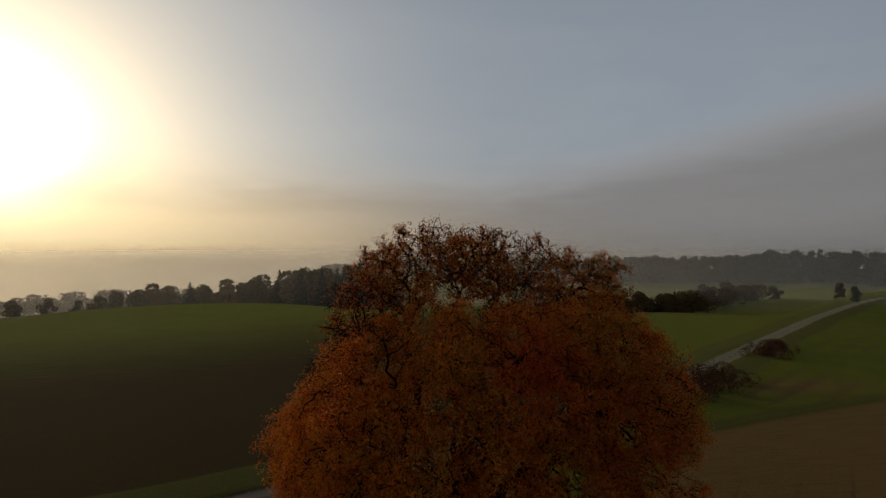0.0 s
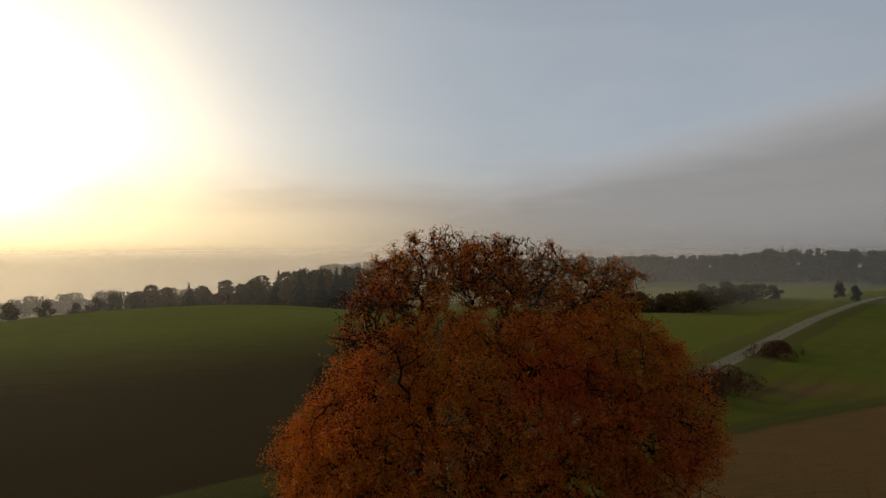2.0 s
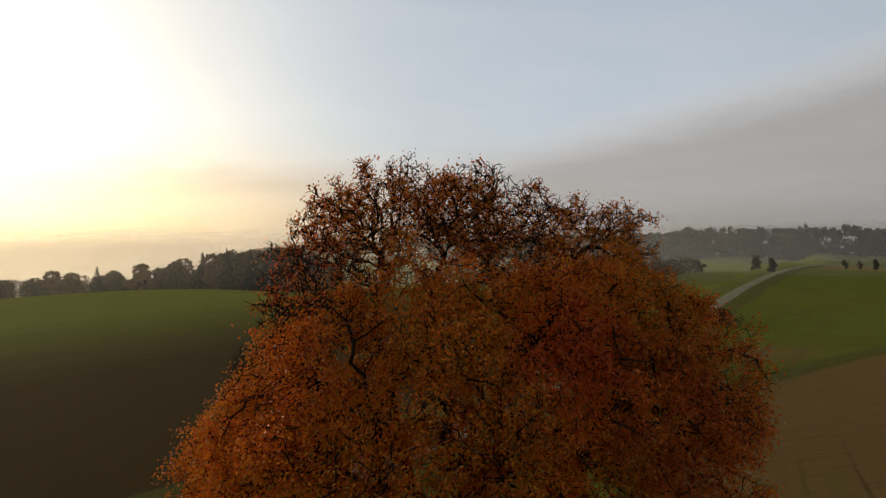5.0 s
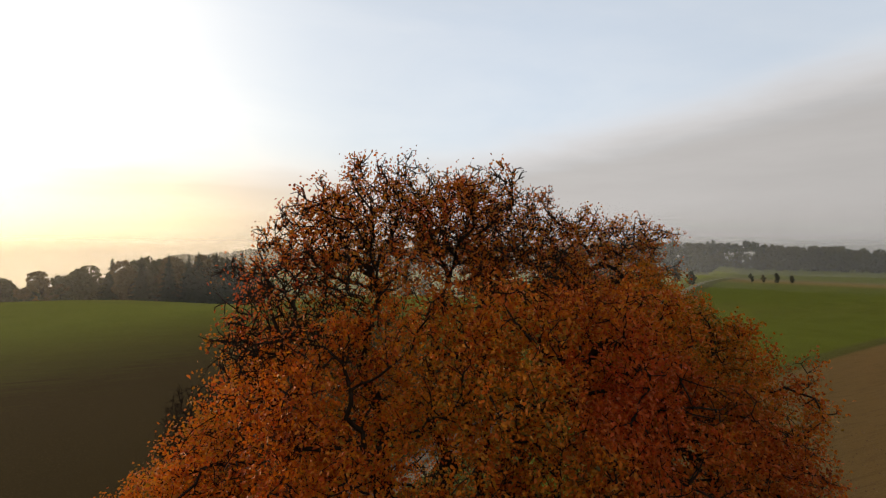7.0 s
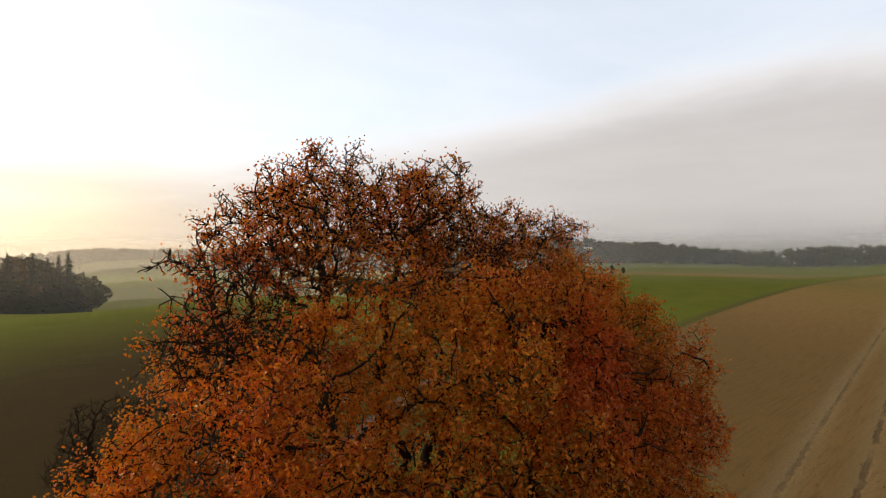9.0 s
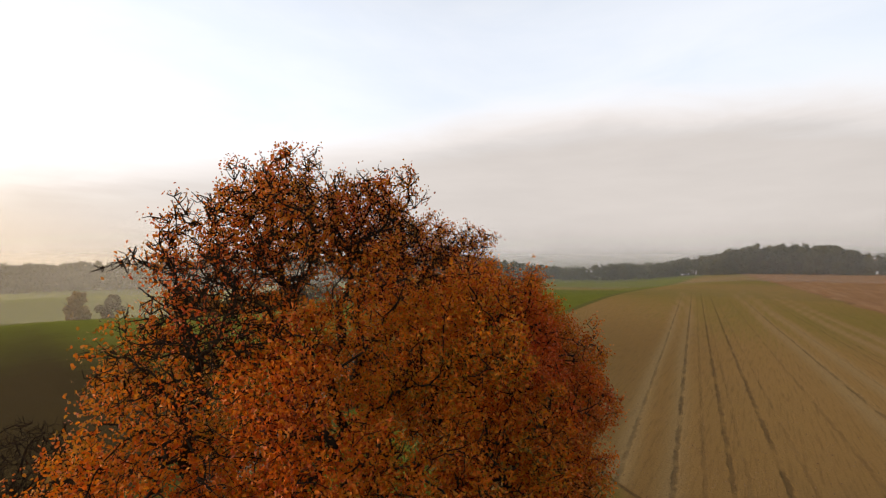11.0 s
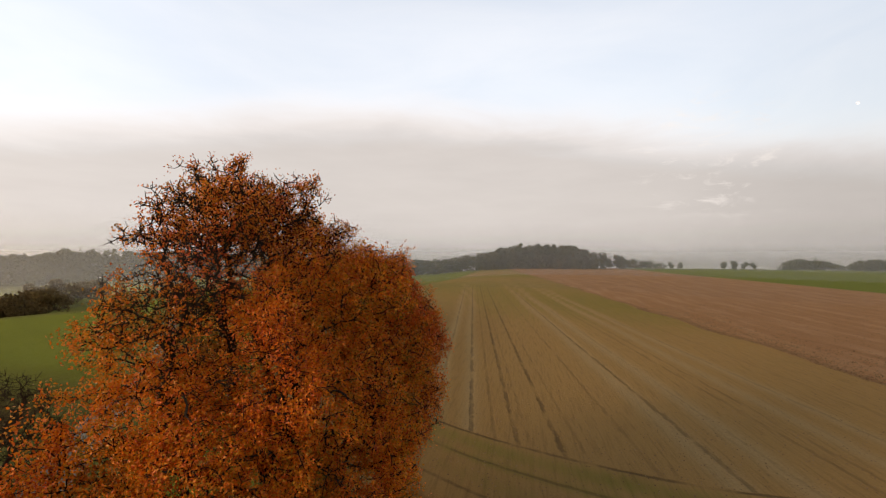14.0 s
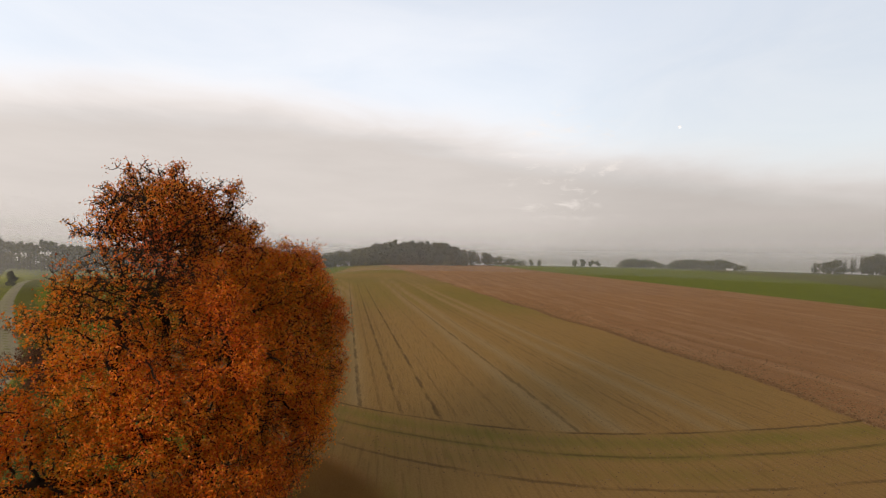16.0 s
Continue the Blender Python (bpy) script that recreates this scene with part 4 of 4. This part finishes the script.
def build_pines(bearings, d, el, count, seed):
    """A thin stand of tall pines, bare-stemmed with light between the trunks."""
    rng = np.random.RandomState(seed)
    verts, faces, base, stems = [], [], 0, []
    for k in range(count):
        az = bearings[0] + (bearings[1] - bearings[0]) * (k + rng.uniform(-0.3, 0.3)) / (count - 1)
        x, y, z = spot(az, d + rng.uniform(-12, 12))
        height = (8.5 + d * math.tan(radians(el)) - z) * rng.uniform(0.88, 1.08)
        v, f = clump_cloud(rng, [((rng.uniform(-0.5, 0.5), 0, height * h), (1.7 * s, 1.7 * s, height * 0.08), 1) for h, s in ((0.72, 0.8), (0.82, 1.0), (0.92, 0.7))], 90, 0.9)
        verts.append(v + [x, y, z])
        faces.append(f + base)
        base += len(v)
        stems.append((np.array([(x, y, z - 0.5), (x, y, z + height * 0.9)]), [0.26, 0.12], 5))
    stand = thing("pine_stand", "thin stand of tall pines with bare trunks", "woodland", kind="stuff")
    child("canopy", mesh_from("canopy", np.concatenate(verts), np.concatenate(faces), FIR), stand, kind="stuff")
    child("trunkwork", mesh_from("trunkwork", *tubes(stems), BARK, True), stand, kind="stuff")


def build_woods():
    build_wood("hedge", "hazy brown copse in a dip beyond the green field", (26.5, 38.2), [(26.5, -3.9), (29, -3.6), (31, -4.3), (33, -4.2), (36, -4.4), (38.2, -4.0)], (98, 104, 110), 3.4, 0.0, 76, (WOOD_BROWN,), 1300, 0.05)
    build_wood("hedge", "brown autumn copse in a dip beyond the green field", (37.5, 42.0), [(37.5, -3.4), (40, -2.9), (42, -3.2)], (120, 128), 3.4, 0.0, 77, (WOOD_BROWN,), 1300, 0.045)
    build_wood("woodland", "hazy dark wood on the far side of the valley", (14, 41), [(14, -0.3), (20, 0.0), (27, 0.1), (32, 0.35), (41, 0.4)], (430, 445, 460), 5.5, 0.15, 61)
    build_wood("woodland", "dark wood along the top of green slopes", (40.4, 51.6), [(40.4, 0.6), (42, 0.92), (49, 0.9), (51.6, 0.7)], (400, 412, 424), 5.0, 0.15, 62)
    build_wood("woodland", "dark wood along the top of green slopes", (51.4, 57.2), [(51, -0.25), (57.2, -0.3)], (430, 440), 5.5, 0.1, 63)
    build_pines((51.6, 57.0), 405, 0.55, 24, 64)
    build_wood("woodland", "dark wood along the top of green slopes", (56.6, 70.3), [(56.6, 0.4), (60, 0.42), (64, 0.2), (68, -0.35), (70.3, -0.6)], (410, 422, 434), 5.0, 0.15, 65)
    build_wood("woodland", "low wood edge behind the fields", (70.6, 86), [(70.6, -0.75), (74, -0.6), (77, -0.15), (78.5, -0.1), (81, -0.15), (84, 0.3), (86, 0.7)], (390, 402, 415), 5.0, 0.15, 66, (WOOD_GREEN,))
    build_wood("woodland", "dense round grove behind the sown field", (85.5, 98.3), [(85.5, 0.5), (86.8, 0.75), (88, 1.35), (91, 1.8), (95, 1.7), (97.0, 1.5), (98.3, 0.8)], (360, 370, 380, 392), 4.6, 0.12, 67)
    build_wood("woodland", "small grove beside a larger one", (98.9, 101.6), [(98.9, 0.5), (100, 0.72), (101.6, 0.3)], (372, 384), 4.6, 0.1, 68)
    build_wood("woodland", "low hazy trees behind the fields", (101.4, 105.2), [(101.4, 0.2), (105.2, -0.4)], (470, 485), 6.0, 0.1, 69)
    build_wood("woodland", "round copse beyond the green field", (116.3, 121.0), [(116.3, -0.7), (117.2, -0.2), (118.6, 0.0), (120, -0.25), (121, -0.7)], (450, 458, 466), 4.0, 0.0, 70)
    build_wood("woodland", "long copse beyond the green field", (121.4, 128.2), [(121.4, -0.6), (122.4, -0.2), (124, 0.0), (125, -0.2), (126.6, 0.05), (128.2, -0.6)], (470, 478, 486), 4.0, 0.0, 71)
    build_wood("woodland", "dark wood rising beyond the green field", (134.0, 150), [(134, -0.3), (138.7, 0.8), (144, 1.5), (150, 1.8)], (420, 430, 440), 4.5, 0.5, 72)
    build_wood("woodland", "hazy wooded ridge across the valley", (-6, 16), [(-6, -0.9), (0, -0.6), (3, -0.15), (9, -0.35), (16, -0.4)], (900, 930, 960), 9.0, 0.2, 73)
    build_wood("woodland", "dark wood behind the green field", (-23.5, 1.0), [(-23.5, -3.5), (-16, -3.4), (-13, -3.0), (-11, -2.3), (-6, -1.9), (1, -1.9)], (168, 178), 6.0, 0.2, 75)
    build_wood("woodland", "hazy trees far down the valley", (-44, -20), [(-44, -3.9), (-34, -3.6), (-28, -3.3), (-20, -3.2)], (420, 520), 12.0, 0.1, 74, (WOOD_BROWN,), 420)


def build_bare_tree():
    """A small leafless tree close behind the old one."""
    rng = np.random.RandomState(5)
    at = np.array([-4.3, 3.1, 0.0])
    tree = thing("bare_tree", "small bare fruit tree with dark twigs beside a larger one", "tree", tuple(at))
    lobes = [((0.0, 0.0, 5.0), (0.95, 0.95, 0.8), 1), ((-0.5, 0.3, 4.4), (0.65, 0.65, 0.6), 1), ((0.5, -0.2, 4.4), (0.65, 0.65, 0.6), 1)]
    nodes, parents = grow(rng, (0, 0, -0.1), (0.15, 0.05, 1.7), (), in_lobes(rng, lobes, 1500, 0.35), step=0.12, reach=1.8, kill=0.13)
    radii = thickness(parents, 0.0050, 2.05, len(nodes))
    runs = [(nodes[run], r, 7 if r.max() > 0.06 else 4) for run, r in chains_of(nodes, parents, radii)]
    child("trunk", mesh_from("trunk", *tubes(runs[:1]), BARK, True), tree)
    shoots = []
    for k in range(12, len(nodes)):
        for _ in range(3):
            way = rng.normal(0, 1, 3) + [0, 0, 0.4]
            way /= np.linalg.norm(way)
            shoots.append(([nodes[k], nodes[k] + way * rng.uniform(0.08, 0.2)], [0.0045, 0.0025], 3))
    child("twigwork", mesh_from("twigwork", *tubes(runs[1:] + shoots), BARK, True), tree, kind="stuff")


def low_lobes(rng, height, spread):
    """A spreading thicket, full to the ground."""
    out = []
    for _ in range(14):
        a, reach = rng.uniform(0, 6.28), spread * rng.uniform(0.0, 1.15)
        h = height * rng.uniform(0.25, 0.6) * (1.1 - 0.5 * reach / spread)
        out.append(((reach * math.cos(a), reach * math.sin(a), h * 0.7), (h * 1.1, h * 1.1, h), 1.0))
    return out


def build_shrubs():
    """Rusty brambles on the verge of the track."""
    spots = [(20.6, 17.2, 1.8, 2.1), (23.2, 18.9, 1.5, 2.2), (17.8, 15.4, 1.5, 2.0), (34.2, 26.8, 1.6, 2.1), (37.0, 28.8, 1.2, 2.1), (14.8, 13.4, 1.1, 1.6)]
    for k, (x, y, height, spread) in enumerate(spots):
        rng = np.random.RandomState(300 + k)
        bush = thing("bramble_bush", "rusty brown bramble bush on the verge of a gravel track", "bush", (x, y, float(land(x, y))), "brambles along the track")
        canes = []
        for _ in range(26):
            a, reach = rng.uniform(0, 6.28), spread * rng.uniform(0.3, 0.95)
            up = height * rng.uniform(0.5, 0.95)
            canes.append(([(0.2 * math.cos(a), 0.2 * math.sin(a), -0.1), (reach * 0.5 * math.cos(a), reach * 0.5 * math.sin(a), up), (reach * math.cos(a), reach * math.sin(a), up * 0.7)], [0.018, 0.012, 0.006], 3))
        child("canework", mesh_from("canework", *tubes(canes), BARK, True), bush, kind="stuff")
        child("foliage", mesh_from("foliage", *clump_cloud(rng, low_lobes(rng, height, spread), 3600, 0.05), BRAMBLE), bush, kind="stuff")


def build_sheds():
    """Pale roofs far across the fields."""
    mat, n = material("pale_sheet_roof")
    finish(n, n.mix(n.noise(place(n), 0.6, 3.0), (0.70, 0.70, 0.68), (0.82, 0.82, 0.80)), 0.5)
    wall, m = material("grey_boards")
    finish(m, m.mix(m.noise(place(m), 1.5, 4.0), (0.28, 0.27, 0.25), (0.42, 0.41, 0.38)), 0.8)
    for az, d, length in ((109.4, 420, 3.5), (114.9, 425, 6), (127.4, 430, 4.5)):
        x, y, z = spot(az, d)
        shed = thing("farm_shed", "low farm shed with a pale sheet roof in a field", "shed", (x, y, z), "sheds in the fields")
        shed.rotation_euler = (0, 0, radians(-az))
        L, W, H = length / 2, 1.3, 0.9
        v = [(-L, -W, -0.3), (L, -W, -0.3), (L, W, -0.3), (-L, W, -0.3), (-L, -W, H), (L, -W, H), (L, W, H), (-L, W, H)]
        f = [(0, 1, 5, 4), (1, 2, 6, 5), (2, 3, 7, 6), (3, 0, 4, 7)]
        child("walls", mesh_from("walls", v, f, wall), shed)
        e = 0.3
        r = [(-L - e, -W - e, H), (L + e, -W - e, H), (L + e, 0, H + 0.6), (-L - e, 0, H + 0.6), (-L - e, W + e, H), (L + e, W + e, H)]
        child("roof", mesh_from("roof", r, [(0, 1, 2, 3), (3, 2, 5, 4)], mat), shed)


def build_moon():
    mat, n = material("moon_glow")
    # emission stands in for the sunlight that the moon reflects
    glow = n.add("ShaderNodeEmission")
    n.link(n.mix(n.span(n.noise(n.add("ShaderNodeTexCoord").outputs["Object"], 0.06, 3.0), 0.4, 0.6), (0.80, 0.82, 0.86), (1.1, 1.1, 1.1)), glow.inputs[0])
    n.link(glow.outputs[0], n.add("ShaderNodeOutputMaterial").inputs[0])
    bm = bmesh.new()
    bmesh.ops.create_icosphere(bm, subdivisions=3, radius=12)
    me = bpy.data.meshes.new("moon")
    bm.to_mesh(me)
    bm.free()
    me.materials.append(mat)
    ob = new("moon", me)
    ob.location = heading(122.4, 13.9) * 4300
    tagged(ob, "small pale daytime moon in a hazy sky", "moon", kind="structure")


def build_haze_sheets():
    """Added see-through sheets ring the fields in place of hazy air, denser with distance."""
    for k, (radius, dense) in enumerate(((92, 0.10), (110, 0.13), (215, 0.15), (340, 0.20), (560, 0.235), (1150, 0.94))):
        mat, n = material("mist")
        p = place(n)
        split = n.add("ShaderNodeSeparateXYZ")
        n.link(p, split.inputs[0])
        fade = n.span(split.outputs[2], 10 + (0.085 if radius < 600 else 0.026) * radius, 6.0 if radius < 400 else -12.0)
        if k == 0:  # the nearest sheet veils only the dip beyond the track
            dip = n.math("MULTIPLY", n.span(split.outputs[0], 0.12 * radius, 0.35 * radius), n.span(split.outputs[1], 0.55 * radius, 0.75 * radius))
            fade = n.math("MULTIPLY", fade, dip)
        if k == 1:
            fade = n.math("MULTIPLY", fade, n.span(split.outputs[1], 0.35 * radius, 0.7 * radius, 0.25, 1.0))
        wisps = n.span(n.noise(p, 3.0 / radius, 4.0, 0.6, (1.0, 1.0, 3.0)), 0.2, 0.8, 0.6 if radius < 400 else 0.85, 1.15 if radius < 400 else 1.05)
        if radius > 400:  # thinner down the valley under the sun, so the sky's glow shows
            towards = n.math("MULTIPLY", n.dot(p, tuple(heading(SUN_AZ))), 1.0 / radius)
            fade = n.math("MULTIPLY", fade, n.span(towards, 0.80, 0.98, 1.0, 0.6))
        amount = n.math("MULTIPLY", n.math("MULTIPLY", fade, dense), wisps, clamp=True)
        # normals face up for sky light on droplets; a share of light sent forwards
        clear, veil, lit, ahead = (n.add("ShaderNodeBsdf" + s) for s in ("Transparent", "Diffuse", "Translucent", "Translucent"))
        # far sheets are coloured paler and warmer for the glow of distant haze
        for shader, up in ((veil, 1.0), (lit, -1.0)):
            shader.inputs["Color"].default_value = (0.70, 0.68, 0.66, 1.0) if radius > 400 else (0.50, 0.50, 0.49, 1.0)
            way = n.add("ShaderNodeCombineXYZ")
            way.inputs[2].default_value = up
            n.link(way.outputs[0], shader.inputs["Normal"])
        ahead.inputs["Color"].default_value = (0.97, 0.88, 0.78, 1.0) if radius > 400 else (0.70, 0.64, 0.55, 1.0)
        glow, half, both = n.add("ShaderNodeAddShader"), n.add("ShaderNodeMixShader"), n.add("ShaderNodeMixShader")
        n.link(veil.outputs[0], glow.inputs[0])
        n.link(lit.outputs[0], glow.inputs[1])
        half.inputs[0].default_value = 0.62 if radius < 400 else 0.75
        n.link(glow.outputs[0], half.inputs[1])
        n.link(ahead.outputs[0], half.inputs[2])
        n.link(amount, both.inputs[0])
        n.link(clear.outputs[0], both.inputs[1])
        n.link(half.outputs[0], both.inputs[2])
        n.link(both.outputs[0], n.add("ShaderNodeOutputMaterial").inputs[0])
        turns = 128
        a = np.linspace(0, 2 * np.pi, turns, endpoint=False)
        wob = radius * (1 + 0.05 * np.sin(3 * a + k) + 0.03 * np.sin(7 * a + 2 * k))
        low = np.stack([wob * np.cos(a), wob * np.sin(a), np.full(turns, -300.0)], 1)
        high = low + [0, 0, 311 + 0.12 * radius]
        j = np.arange(turns)
        j2 = (j + 1) % turns
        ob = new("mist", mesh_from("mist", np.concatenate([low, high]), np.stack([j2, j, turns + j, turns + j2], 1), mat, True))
        tagged(ob, "added see-through sheet standing in for evening mist and haze over the fields", "mist", kind="structure")


def build_clods():
    """Clods and stones on the bare soil, thick along the plough's edge and among the sown rows."""
    rng = np.random.RandomState(90)
    mat, n = material("dry_clods")
    geometry = n.add("ShaderNodeNewGeometry")
    finish(n, n.mix(geometry.outputs["Random Per Island"], (0.115, 0.062, 0.026), (0.27, 0.165, 0.080)), 0.95)
    spots = []
    x = rng.uniform(-4, 70, 6500)
    spots.append(np.stack([x, plough_y(x) - rng.exponential(2.2, 6500) + 0.4, rng.uniform(0.03, 0.075, 6500)], 1))
    y = rng.uniform(-29, 6, 6500)
    inward = rng.exponential(11.0, 6500) - 6
    spots.append(np.stack([headline_x(y) + inward, y, rng.uniform(0.015, 0.04, 6500)], 1))
    x = rng.uniform(0, 80, 6500)
    spots.append(np.stack([x, plough_y(x) - rng.uniform(0, 45, 6500), rng.uniform(0.03, 0.07, 6500)], 1))
    spots = np.concatenate(spots)
    keep = (spots[:, 1] < border_y(spots[:, 0]) - 0.5) & (np.hypot(spots[:, 0], spots[:, 1]) > 7)
    spots = spots[keep]
    count = len(spots)
    form = np.array([(1, 0, 0), (0, 1, 0), (-1, 0, 0), (0, -1, 0), (0, 0, 0.75), (0, 0, -0.6)], float)
    faces = np.array([(0, 1, 4), (1, 2, 4), (2, 3, 4), (3, 0, 4), (1, 0, 5), (2, 1, 5), (3, 2, 5), (0, 3, 5)])
    turn = rng.uniform(0, 6.28, count)
    c, s = np.cos(turn)[:, None], np.sin(turn)[:, None]
    shape = form[None] * rng.uniform(0.6, 1.3, (count, 6, 1)) * spots[:, 2, None, None]
    vx, vy = shape[..., 0] * c - shape[..., 1] * s, shape[..., 0] * s + shape[..., 1] * c
    z = land(spots[:, 0], spots[:, 1]) + 0.02
    verts = np.stack([vx + spots[:, :1], vy + spots[:, 1:2], shape[..., 2] + z[:, None]], -1).reshape(-1, 3)
    all_faces = (faces[None] + 6 * np.arange(count)[:, None, None]).reshape(-1, 3)
    ob = new("clods", mesh_from("clods", verts, all_faces, mat))
    tagged(ob, "dry clods of earth scattered over bare fields", "clods", kind="stuff")


build_bare_tree()
build_clods()
build_shrubs()
build_far_trees()
build_woods()
build_sheds()
build_moon()
build_haze_sheets()
